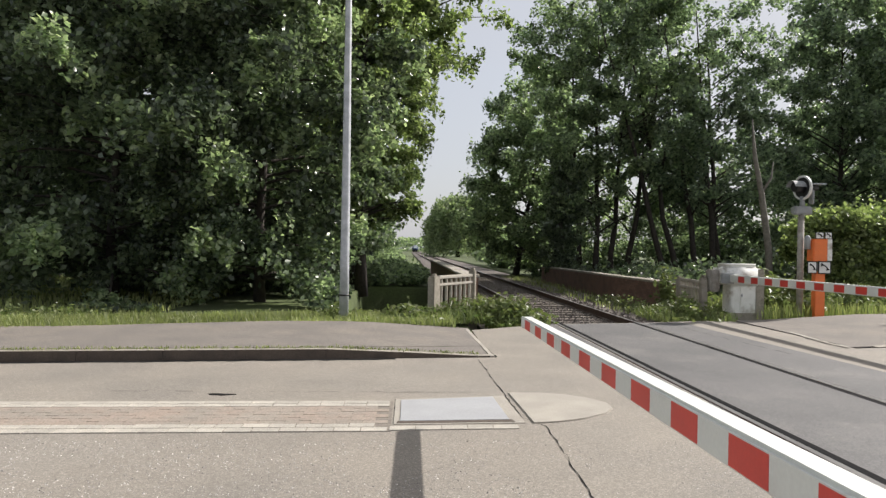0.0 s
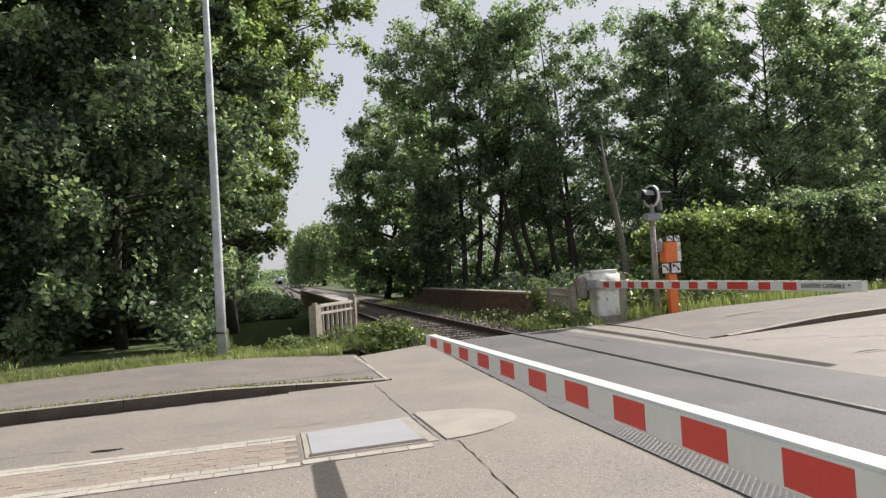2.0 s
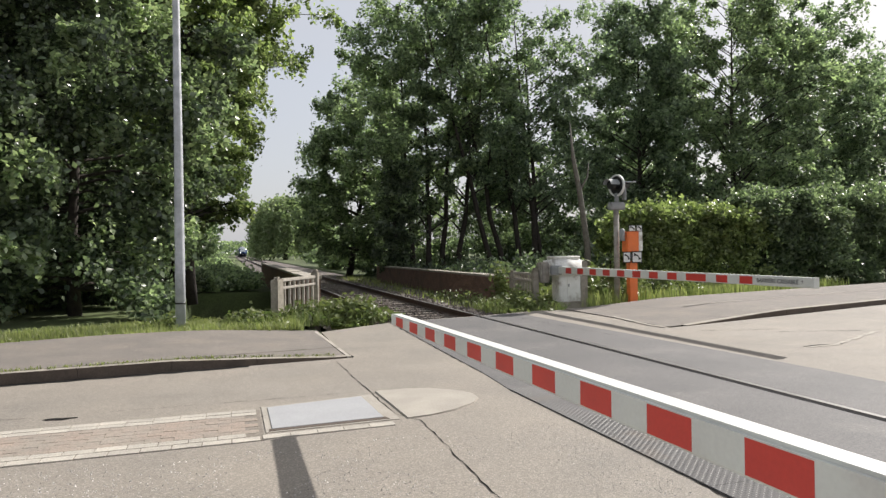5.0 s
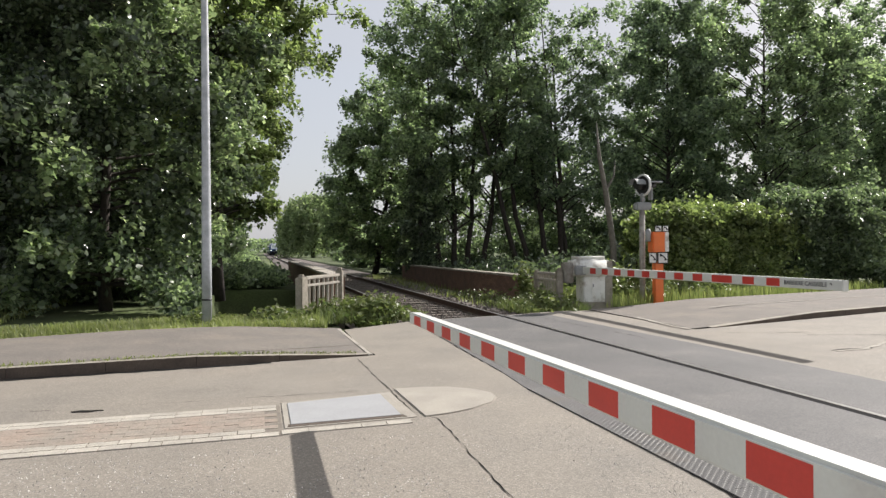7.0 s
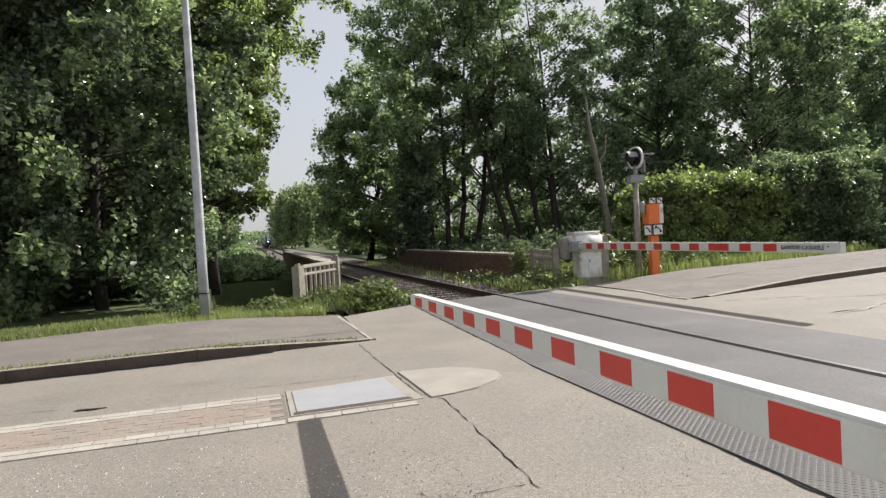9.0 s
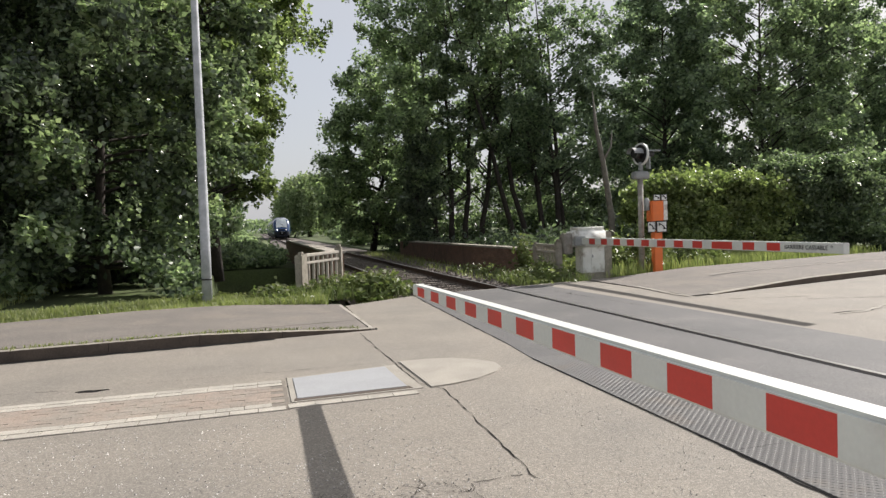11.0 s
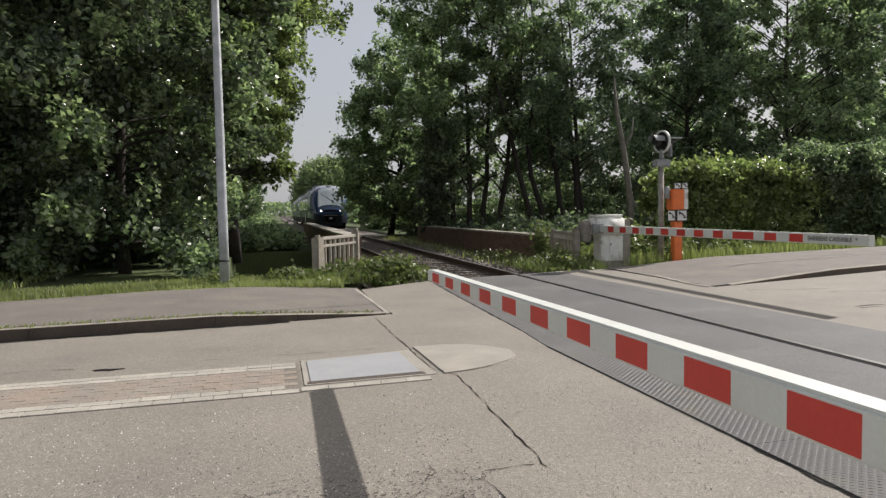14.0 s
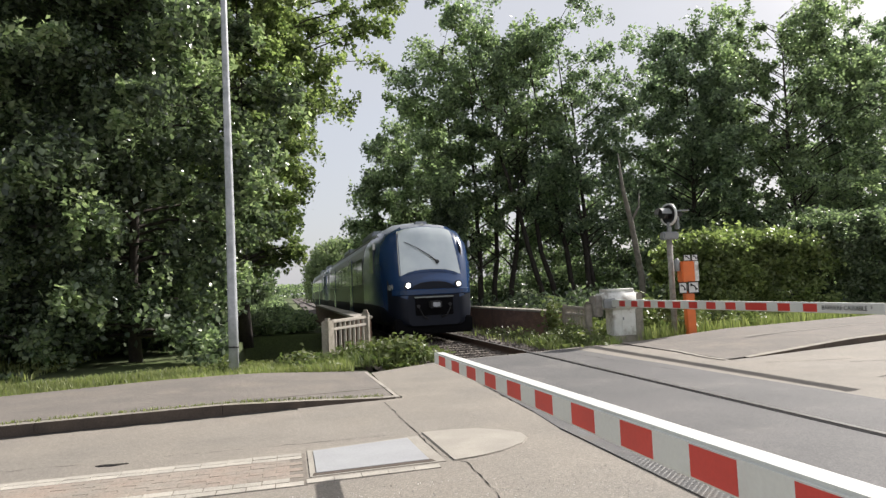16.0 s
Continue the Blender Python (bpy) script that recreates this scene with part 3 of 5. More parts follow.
for k in range(26):
    x0, x1 = 3.5 + k * 0.98, 3.5 + k * 0.98 + 0.977
    bm = bmesh.new()
    vs = []
    for z in (-0.1, 1):
        for x, dy in ((x0, 0), (x1, 0), (x1, 0.15), (x0, 0.15)):
            vs.append(bm.verts.new((x, east_y(x) - 0.02 + dy, z if z < 0 else east_z(x) + 0.008)))
    for q in ((0, 3, 2, 1), (4, 5, 6, 7), (0, 1, 5, 4), (1, 2, 6, 5), (2, 3, 7, 6), (3, 0, 4, 7)):
        bm.faces.new([vs[i] for i in q])
    bmesh.ops.bevel(bm, geom=list(bm.edges), offset=0.006, segments=1, affect="EDGES")
    bm.normal_update()
    # same painted shade on every face that isn't a top
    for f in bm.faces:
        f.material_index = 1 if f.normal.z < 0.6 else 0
    part("kerb_stone", bm, [KERB, KERB_SHADE], KE)
tagged(part("pavement_edge", ribbon(bmesh.new(), [(5.3, 12.75), (7.5, 13.3), (10.3, 14.0), (20, 16.6)], 0.06, 0.122, 8, 0.1), NOSE), "pale joint line in the pavement", "edging", "", "structure")
tagged(part("pavement_edge", ribbon(bmesh.new(), [(3.0, 10.2), (2.98, 10.7), (3.32, 13.1), (3.3, 14.1)], 0.08, 0.016, 9, 0.15), NOSE), "pale concrete edging strip", "edging", "", "structure")

# ---- central island: pale border pavers, brick filling, steel plate, rounded nose ----


def med_y(x):
    return 5.32 + 0.04 * (x + 3.9)


ISLAND = thing("traffic_island", pose(0, 0, 0), "low central island of brick pavers with pale borders", "traffic island", kind="structure")
bm = prism(bmesh.new(), [(-40, med_y(-40) + 0.01), (-3.87, med_y(-3.87) + 0.01), (-3.87, 6.36), (-40, med_y(-40) + 1.0)], -0.05, 0.0035)
part("bedding", bm, JOINT, ISLAND)
rnd = random.Random(3)


def paver(pts, z, mat, parent, me_name="paver"):
    bm = prism(bmesh.new(), pts, -0.03, z + rnd.uniform(-0.001, 0.001))
    return part(me_name, bm, mat, parent)


for k in range(17):
    x1 = -3.90 - k * 0.205
    for row in range(2):
        o = 0.1 * row
        y0 = med_y(x1) + 0.115 * row
        paver([(x1 - 0.197 - o, y0), (x1 - o, y0 + 0.006), (x1 - o, y0 + 0.112), (x1 - 0.197 - o, y0 + 0.106)], 0.009, WHITE_PAVER, ISLAND)
    y0 = med_y(x1) + 0.83
    paver([(x1 - 0.2, y0), (x1, y0), (x1, y0 + 0.1), (x1 - 0.2, y0 + 0.1)], 0.009, WHITE_PAVER, ISLAND)
    y0 = med_y(x1) + 0.94
    paver([(x1 - 0.2, y0), (x1, y0), (x1, y0 + 0.1), (x1 - 0.2, y0 + 0.1)], 0.009, WHITE_PAVER, ISLAND)
for k in range(17):
    for row in range(6):
        x1 = -3.90 - k * 0.205 - 0.1 * (row % 2)
        y0 = med_y(x1) + 0.235 + row * 0.1
        paver([(x1 - 0.2, y0), (x1, y0), (x1, y0 + 0.097), (x1 - 0.2, y0 + 0.097)], 0.007, BRICK_PAVER, ISLAND, "brick")
bm = bmesh.new()
for k in range(150):
    x1 = -7.4 - k * 0.205
    for o, mat in ((0, 0), (0.115, 0), (0.83, 0), (0.94, 0)):
        y0 = med_y(x1) + o
        box(bm, (x1 - 0.2, y0, -0.03), (x1, y0 + 0.107, 0.009), mat=0)
tagged(part("paver_rest", bm, WHITE_PAVER, ISLAND), kind="stuff")
bm = bmesh.new()
for k in range(150):
    x1 = -7.4 - k * 0.205
    for row in range(6):
        y0 = med_y(x1) + 0.235 + row * 0.1
        box(bm, (x1 - 0.2 - 0.1 * (row % 2), y0, -0.03), (x1 - 0.005 - 0.1 * (row % 2), y0 + 0.097, 0.007))
tagged(part("brick_rest", bm, BRICK_PAVER, ISLAND), kind="stuff")
bm = prism(bmesh.new(), [(-3.80, 5.62), (-2.90, 5.69), (-2.93, 6.55), (-3.80, 6.38)], 0.0, 0.013)
bmesh.ops.bevel(bm, geom=list(bm.edges), offset=0.002, segments=1, affect="EDGES")
tagged(part("cover_plate", bm, PLATE), "pale grey metal cover plate let into the island", "cover plate", "", "structure")
tagged(part("plate_frame", prism(bmesh.new(), [(-3.85, 5.53), (-2.78, 5.60), (-2.82, 6.62), (-3.85, 6.44)], -0.02, 0.006), NOSE), "pale mortar frame round the plate", "frame", "", "structure")
# solid brown strip: the shadow line at the plate's near edge is painted
tagged(part("plate_gap", prism(bmesh.new(), [(-3.83, 5.555), (-2.86, 5.625), (-2.88, 5.70), (-3.82, 5.63)], -0.02, 0.0085), KERB_SHADE), "dark gap line along the plate, its shade in the colour", "gap", "", "structure")
for k in range(5):
    x1 = -3.68 + k * 0.205
    y0 = 5.335 + 0.07 * (x1 + 3.9)
    paver([(x1 - 0.199, y0), (x1, y0 + 0.014), (x1, y0 + 0.121), (x1 - 0.199, y0 + 0.107)], 0.009, WHITE_PAVER, ISLAND)
nose = [(x + 0.04, y + 0.05) for x, y in [(-2.80, 6.70), (-2.5, 6.71), (-2.25, 6.64), (-2.05, 6.48), (-1.93, 6.27), (-1.94, 6.08), (-2.05, 5.88), (-2.3, 5.68), (-2.55, 5.58), (-2.76, 5.53)]]
bm = prism(bmesh.new(), nose[::-1], -0.02, 0.012)
bmesh.ops.bevel(bm, geom=[e for e in bm.edges if all(v.co.z > 0 for v in e.verts)], offset=0.008, segments=2, affect="EDGES")
tagged(part("island_nose", bm, NOSE), "rounded pale concrete nose of the island", "traffic island", "", "structure")
# the island goes on east of the track
tagged(part("island_east", ribbon(bmesh.new(), [(3.35, 7.5), (3.9, 7.55), (4.6, 7.9), (5.6, 8.4)], 0.07, 0.006, 31, 0.35), NOSE), "worn pale edge of the island past the crossing", "traffic island", "", "structure")
tagged(part("road_crack", ribbon(bmesh.new(), [(3.35, 7.58), (3.7, 7.62), (4.0, 7.55), (4.3, 7.8)], 0.03, 0.004, 32, 0.4), CRACK), "dark crack and tar seam in the asphalt", "crack", "", "structure")

# ---- near pavement of grey pavers ----
NEAR = thing("pavement_near", pose(0, 0, 0), "grey concrete paver pavement beside the crossing", "pavement", kind="structure")
part("bedding", prism(bmesh.new(), [(-40, -9), (-2.8, -9), (-2.76, 2.70), (-40, 2.2)][::-1], -0.1, 0.0245), JOINT, NEAR)
for k in range(20):
    x1 = -2.80 - 0.23 * k
    y1 = 2.70 - 0.013 * (-2.8 - x1)
    paver([(x1 - 0.227, y1 - 0.1145), (x1 - (0.0 if k else 0.095), y1 - 0.1145), (x1 - (0.0 if k else 0.095), y1), (x1 - 0.227, y1 - 0.003)], 0.032, GREY_PAVER, NEAR)
for k in range(6):
    y1 = 2.71 - 0.24 * k
    paver([(-2.885, y1 - 0.235), (-2.775, y1 - 0.235), (-2.775, y1), (-2.885, y1)], 0.034, WHITE_PAVER, NEAR)
for row in range(9):
    for k in range(18):
        x1 = -2.915 - 0.23 * k - 0.115 * (row % 2)
        y1 = 2.575 - 0.118 * row
        if k == 0 and row % 2:
            paver([(x1 + 0.008, y1 - 0.1145), (x1 + 0.115, y1 - 0.1145), (x1 + 0.115, y1), (x1 + 0.008, y1)], 0.028, GREY_PAVER, NEAR)
        paver([(x1 - 0.227, y1 - 0.1145), (x1, y1 - 0.1145), (x1, y1), (x1 - 0.227, y1)], 0.028, GREY_PAVER, NEAR)

bm = bmesh.new()
for row in range(9, 84):
    for k in range(26):
        if row < 9 and k < 18:
            continue
        x1, y1 = -2.915 - 0.23 * k - 0.115 * (row % 2), 2.575 - 0.118 * row
        box(bm, (x1 - 0.227, y1 - 0.1145, -0.03), (x1, y1, 0.027))
for row in range(9):
    for k in range(18, 60):
        x1, y1 = -2.915 - 0.23 * k - 0.115 * (row % 2), 2.575 - 0.118 * row - 0.013 * (k - 18) * 0.23
        box(bm, (x1 - 0.227, y1 - 0.1145, -0.03), (x1, y1, 0.027))
tagged(part("paver_rest", bm, GREY_PAVER, NEAR), kind="stuff")

# ---- railway track ----
TRACK = thing("railway_track", pose(0, 0, 0), "single railway track with wooden sleepers running to the distance", "railway track", kind="structure")


def rail(x, y0, y1):
    bm = bmesh.new()
    prof = [(-0.07, -0.16), (0.07, -0.16), (0.065, -0.145), (0.012, -0.13), (0.010, -0.045), (0.034, -0.035), (0.034, -0.006), (0.028, 0.0), (-0.028, 0.0), (-0.034, -0.006), (-0.034, -0.035), (-0.010, -0.045), (-0.012, -0.13), (-0.065, -0.145)]
    a = [bm.verts.new((x + px, y0, pz + 0.01)) for px, pz in prof]
    b = [bm.verts.new((x + px, y1, pz + 0.01)) for px, pz in prof]
    for i in range(len(prof)):
        f = bm.faces.new((a[i], a[(i + 1) % len(prof)], b[(i + 1) % len(prof)], b[i]))
        f.material_index = 1 if i == 7 else 0
    bm.faces.new(a[::-1])
    bm.faces.new(b)
    return part("rail", bm, [RAIL_SIDE, RAIL_TOP], TRACK)


for x in (-0.85, 0.85):
    rail(x, -13, 420)
    inner = x - math.copysign(0.072, x)
    fl = part("flangeway", prism(bmesh.new(), [(inner - 0.036, -13), (inner + 0.040, -13), (inner + 0.040, 13.6), (inner - 0.036, 13.6)], -0.02, 0.0075), VOID, TRACK)
sl = boxm((-1.3, -0.125, -0.30), (1.3, 0.125, -0.145), 0.02)
first = part("sleeper", sl, SLEEPER, TRACK)
first.location.y = 13.9
for k in range(1, 90):
    s = new("sleeper", first.data)
    s.parent = TRACK
    s.location = (random.uniform(-0.03, 0.03), 13.9 + 0.6 * k, random.uniform(-0.012, 0.012))
rng = np.random.default_rng(4)
bm = bmesh.new()
vs = [[bm.verts.new((x, y, z + 0.02 * noise.noise((x * 2, y, 1)))) for x, z in ((-2.15, -0.30), (-1.6, -0.19), (-0.9, -0.17), (0, -0.18), (0.9, -0.17), (1.6, -0.16), (2.9, -0.14))] for y in (12.9, 16, 20, 25, 30, 40, 60, 100, 430)]
for a, b in zip(vs, vs[1:]):
    for i in range(6):
        bm.faces.new((a[i], a[i + 1], b[i + 1], b[i]))
part("ballast_bed", bm, BALLAST, TRACK)
n = 9000
px = rng.uniform(-1.9, 2.4, n)
py = 13.2 + rng.power(0.6, n) * 26
st = np.stack([px, py, np.full(n, -0.165) + rng.uniform(-0.01, 0.025, n)], 1)
ico = np.array([(1, 0, -0.3), (-0.5, 0.9, -0.2), (-0.6, -0.8, -0.3), (0.1, 0.1, 0.8), (0.4, 0.7, 0.3), (0.3, -0.8, 0.35)])
tri_i = [(0, 4, 3), (0, 3, 5), (4, 1, 3), (1, 2, 3), (2, 5, 3), (0, 1, 4), (2, 0, 5)]
co = st[:, None, :] + ico[None] * rng.uniform(0.022, 0.05, (n, 1, 1)) * rng.uniform(0.7, 1.3, (n, 6, 3))
me = bpy.data.meshes.new("ballast_stones")
me.from_pydata(co.reshape(-1, 3).tolist(), [], (np.arange(n)[:, None, None] * 6 + np.array(tri_i)[None]).reshape(-1, 3).tolist())
tagged(part("ballast_stones", me, BALLAST, TRACK), kind="stuff")

# ---- bridge parapets of brick with a pale coping ----


def parapet(name, x, y0, y1, top, thick, coping_pale, seed, brick_to):
    w = thing(name, pose(0, 0, 0), "low brick bridge parapet with a stone coping", "parapet wall", kind="structure")
    part("core", boxm((x + 0.012, y0 + 0.012, -2.0), (x + thick - 0.012, y1, top - 0.06)), MORTAR, w)
    c = y0
    r = random.Random(seed)
    while c < y1:
        d = min(c + 1.1, y1)
        bm = boxm((x - 0.03, c + 0.004, top - 0.06), (x + thick + 0.03, d - 0.004, top + r.uniform(-0.006, 0.006)), 0.012)
        part("coping_stone", bm, coping_pale, w)
        c += 1.1
    side = bmesh.new()
    box(side, (0, 0, 0), (0.014, 0.21, 0.058))
    me_b = bpy.data.meshes.new("brick")
    side.to_mesh(me_b)
    side.free()
    me_b.materials.append(BRICK)
    rows = int((top - 0.06 + 0.35) / 0.068)
    far = bmesh.new()
    for i in range(rows):
        z = top - 0.06 - 0.068 * (i + 1)
        c = y0 + (0.11 if i % 2 else 0)
        while c < y1:
            if c < brick_to:
                o = new("brick", me_b)
                o.parent = w
                o.location = (x - r.uniform(0, 0.004), c, z)
            else:
                box(far, (x, c, z), (x + 0.014, c + 0.21, z + 0.058))
            c += 0.22
    for i in range(rows):
        z = top - 0.06 - 0.068 * (i + 1)
        box(far, (x + 0.01, y0 + 0.0, z), (x + thick - 0.01, y0 + 0.03, z + 0.058))
    tagged(part("brick_rest", far, BRICK, w), kind="stuff")


parapet("parapet_east", 2.95, 17.6, 34, 0.66, 0.36, CONCRETE, 1, 22)
parapet("parapet_west", -2.45, 16.2, 40, 0.82, 0.36, CONCRETE_PALE, 2, 16.2)

# ---- barriers ----


def barrier(name, x, y_pivot, length, sgn, z0, z1, thick0, thick1, reds, side, label, text=False):
    """A half barrier: the bar lies along y from the pivot towards sgn; side is the x side that carries the stripes."""
    b = thing(name, pose(x, y_pivot, 0), label, "barrier", "level crossing barriers")
    bm = bmesh.new()
    w0, w1 = 0.11, 0.09
    pts = []
    for s, z, h, w in ((0, z0, thick0, w0), (length, z1, thick1, w1)):
        y = sgn * s
        pts.append([bm.verts.new(p) for p in ((-w / 2, y, z - h / 2), (w / 2, y, z - h / 2), (w / 2, y, z + h / 2), (-w / 2, y, z + h / 2))])
    a, c = pts
    for i in range(4):
        bm.faces.new((a[i], a[(i + 1) % 4], c[(i + 1) % 4], c[i]))
    bm.faces.new(a[::-1])
    bm.faces.new(c)
    bmesh.ops.bevel(bm, geom=list(bm.edges), offset=0.012, segments=4, affect="EDGES")
    part("bar", bm, WHITE, b, "white painted bar")
    for r0, r1 in reds:
        bm = bmesh.new()
        vs = []
        for s in (r0, r1):
            f = s / length
            z, h, w = z0 + (z1 - z0) * f, thick0 + (thick1 - thick0) * f, w0 + (w1 - w0) * f
            for dz in (-0.40, 0.37):
                for o in (0.0015, -0.004):
                    vs.append(bm.verts.new((side * (w / 2 + o), sgn * s, z + h * dz)))
        for q in ((0, 2, 6, 4), (1, 5, 7, 3), (0, 4, 5, 1), (2, 3, 7, 6), (0, 1, 3, 2), (4, 6, 7, 5)):
            bm.faces.new([vs[i] for i in q])
        part("stripe", bm, RED, b, "red reflective stripe")
    # end cap and hinge arm
    part("end_cap", boxm((-0.05, sgn * length - 0.012, z1 - thick1 * 0.52), (0.05, sgn * length + 0.012, z1 + thick1 * 0.52), 0.006), WHITE, b)
    part("hinge_arm", boxm((-0.09, -sgn * 0.35 - 0.12, z0 - 0.08), (0.09, -sgn * 0.35 + 0.42, z0 + 0.08), 0.02), RUST, b, "rusty brown steel hinge arm")
    if text:
        cu = bpy.data.curves.new("lettering", "FONT")
        cu.body = "BARRIERE CASSABLE  *"
        cu.size = 0.088
        cu.space_character = 0.98
        cu.extrude = 0.0008
        cu.align_x, cu.align_y = "LEFT", "CENTER"
        cu.materials.append(BLACK)
        o = new("lettering", cu)
        o.parent = b
        o.matrix_basis = Matrix(((0, 0, -1, -w1 / 2 - 0.006), (-1, 0, 0, -(length - 1.03)), (0, 1, 0, z1), (0, 0, 0, 1)))
    return b


def barrier_machine(x, y, turn):
    """The white drive housing that the bar is hinged on."""
    b = thing("barrier_machine", pose(x, y, 0, 0, 0, turn), "worn white barrier drive housing on a concrete foot", "barrier machine", "level crossing machines")
    part("foot", boxm((-0.30, -0.28, -0.15), (0.34, 0.28, 0.10), 0.02), CONCRETE, b)
    bm = boxm((-0.22, -0.22, 0.08), (0.36, 0.22, 0.74), 0.02)
    part("cabinet", bm, WHITE_WORN, b, "white cabinet with flaking paint")
    part("cabinet_door", boxm((-0.02, -0.232, 0.14), (0.32, -0.218, 0.70), 0.005), WHITE_WORN, b)
    part("door_lock", boxm((0.0, -0.245, 0.46), (0.035, -0.225, 0.53), 0.004), GREY_PAINT, b)
    bm = boxm((-0.46, -0.27, 0.72), (0.46, 0.27, 1.20))
    bmesh.ops.bevel(bm, geom=[e for e in bm.edges if max(v.co.z for v in e.verts) > 1.0], offset=0.10, segments=5, affect="EDGES", clamp_overlap=True)
    for f in bm.faces:
        f.smooth = True
    part("housing", bm, WHITE_WORN, b, "rounded white housing")
    bm = boxm((-0.44, -0.275, 0.90), (0.41, 0.275, 0.93), 0.008)
    part("housing_seam", bm, GREY_PAINT, b)
    part("counterweight", boxm((-0.66, -0.16, 0.56), (-0.44, 0.16, 1.06), 0.03), GREY_WORN, b, "weathered grey counterweight")
    part("bracket", boxm((-0.50, -0.36, 0.76), (-0.20, -0.25, 0.98), 0.02), GREY_PAINT, b)
    for i in range(3):
        part("handle_slot", boxm((0.02 + i * 0.12, -0.268, 1.05), (0.10 + i * 0.12, -0.256, 1.07)), GREY_PAINT, b)
    return b


near_reds = [(0.15 + 0.4467 * k, 0.15 + 0.4467 * k + 0.226) for k in range(16)]
NEAR_LEN = 7.6
barrier("half_barrier", -2.745, 5.80 - NEAR_LEN, NEAR_LEN, 1, 0.850, 0.800, 0.160, 0.093,
        [(NEAR_LEN - r1, NEAR_LEN - r0) for r0, r1 in near_reds], -1, "closed white half barrier with red stripes across the near lane")
mach = barrier_machine(-2.55, 5.80 - NEAR_LEN - 0.35, 180)
far_reds = [(14.47 - 0.552 * k, 14.20 - 0.552 * k) for k in range(8)] + [(10.08, 9.57), (9.32, 9.06), (8.79, 8.52)]
barrier("half_barrier", 3.41, 14.85, 7.45, -1, 0.872, 0.872, 0.165, 0.145, [(14.85 - a, 14.85 - b) for a, b in far_reds], -1,
        "closed white half barrier with red stripes across the far lane", True)
barrier_machine(3.70, 15.25, 0)
bm = boxm((4.03, 15.05, -0.1), (4.26, 15.28, 1.08), 0.02)
tagged(part("concrete_post", bm, CONCRETE), "weathered square concrete post beside the barrier machine", "post")

# ---- road signal, seen from behind ----
sig = thing("road_signal", pose(5.10, 15.1, 0), "grey post with a hooded road signal lamp", "road signal")
part("post", tube(bmesh.new(), [(0, 0, -0.1), (0, 0, 2.35)], [0.07, 0.07], 14), GREY_WORN, sig, "weathered grey steel post")
part("head_bracket", boxm((-0.20, -0.10, 2.33), (0.22, 0.10, 2.52), 0.03), GREY_PAINT, sig)
part("stem", tube(bmesh.new(), [(0.02, 0, 2.5), (0.02, 0, 2.75)], [0.06, 0.05], 10), GREY_PAINT, sig)


def disc(bm, c, nrm, r, t, sides=28, inner=0.0):
    nrm = Vector(nrm).normalized()
    u = nrm.cross(Vector((0, 0, 1))).normalized()
    w = u.cross(nrm)
    ring = lambda rad, off: [bm.verts.new(Vector(c) + nrm * off + (u * math.cos(a) + w * math.sin(a)) * rad) for a in (2 * math.pi * k / sides for k in range(sides))]
    o0, o1 = ring(r, -t / 2), ring(r, t / 2)
    if inner:
        i0, i1 = ring(inner, -t / 2), ring(inner, t / 2)
        for k in range(sides):
            j = (k + 1) % sides
            for q in ((o0[k], o0[j], o1[j], o1[k]), (i0[j], i0[k], i1[k], i1[j]), (o1[k], o1[j], i1[j], i1[k]), (o0[j], o0[k], i0[k], i0[j])):
                bm.faces.new(q)
    else:
        bm.faces.new(o0[::-1])
        bm.faces.new(o1)
        for k in range(sides):
            j = (k + 1) % sides
            bm.faces.new((o0[k], o0[j], o1[j], o1[k]))
    return bm


ND = (-0.98, -0.2, 0.0)
part("backboard", disc(bmesh.new(), (0.03, 0, 2.94), ND, 0.25, 0.03), BLACK, sig, "black round backboard")
part("rim", disc(bmesh.new(), (0.02, -0.01, 2.94), ND, 0.275, 0.05, inner=0.235), SIGN_WHITE, sig, "white rim")
d = Vector(ND).normalized()
bm = bmesh.new()
tube(bm, [Vector((0.02, -0.01, 2.95)) + d * s for s in (0.0, 0.22)], [0.12, 0.11], 16)
part("hood", bm, BLACK, sig, "black lamp hood")
bm = bmesh.new()
u = d.cross(Vector((0, 0, 1))).normalized()
for s0, s1 in ((0.02, 0.32),):
    arc = [(u * math.cos(a) + Vector((0, 0, 1)) * math.sin(a)) * 0.145 for a in (math.pi * k / 8 for k in range(9))]
    rows_h = [[bm.verts.new(Vector((0.02, -0.01, 2.95)) + d * s + a * k) for a in arc] for s, k in ((s0, 1.0), (s1, 1.0), (s1, 0.94), (s0, 0.94))]
    for r0, r1 in zip(rows_h, rows_h[1:] + rows_h[:1]):
        for k in range(8):
            bm.faces.new((r0[k], r0[k + 1], r1[k + 1], r1[k]))
part("visor", bm, GREY_PAINT, sig, "grey sheet visor")
part("rear_lamp", tube(bmesh.new(), [(0.10, 0.05, 2.93), (0.42, 0.10, 2.96)], [0.12, 0.07], 14), BLACK, sig)
part("rear_visor", boxm((0.24, -0.06, 3.02), (0.56, 0.16, 3.05), 0.008), GALV, sig)
part("side_plate", boxm((0.24, -0.02, 2.58), (0.30, 0.12, 2.90), 0.01), GREY_PAINT, sig)

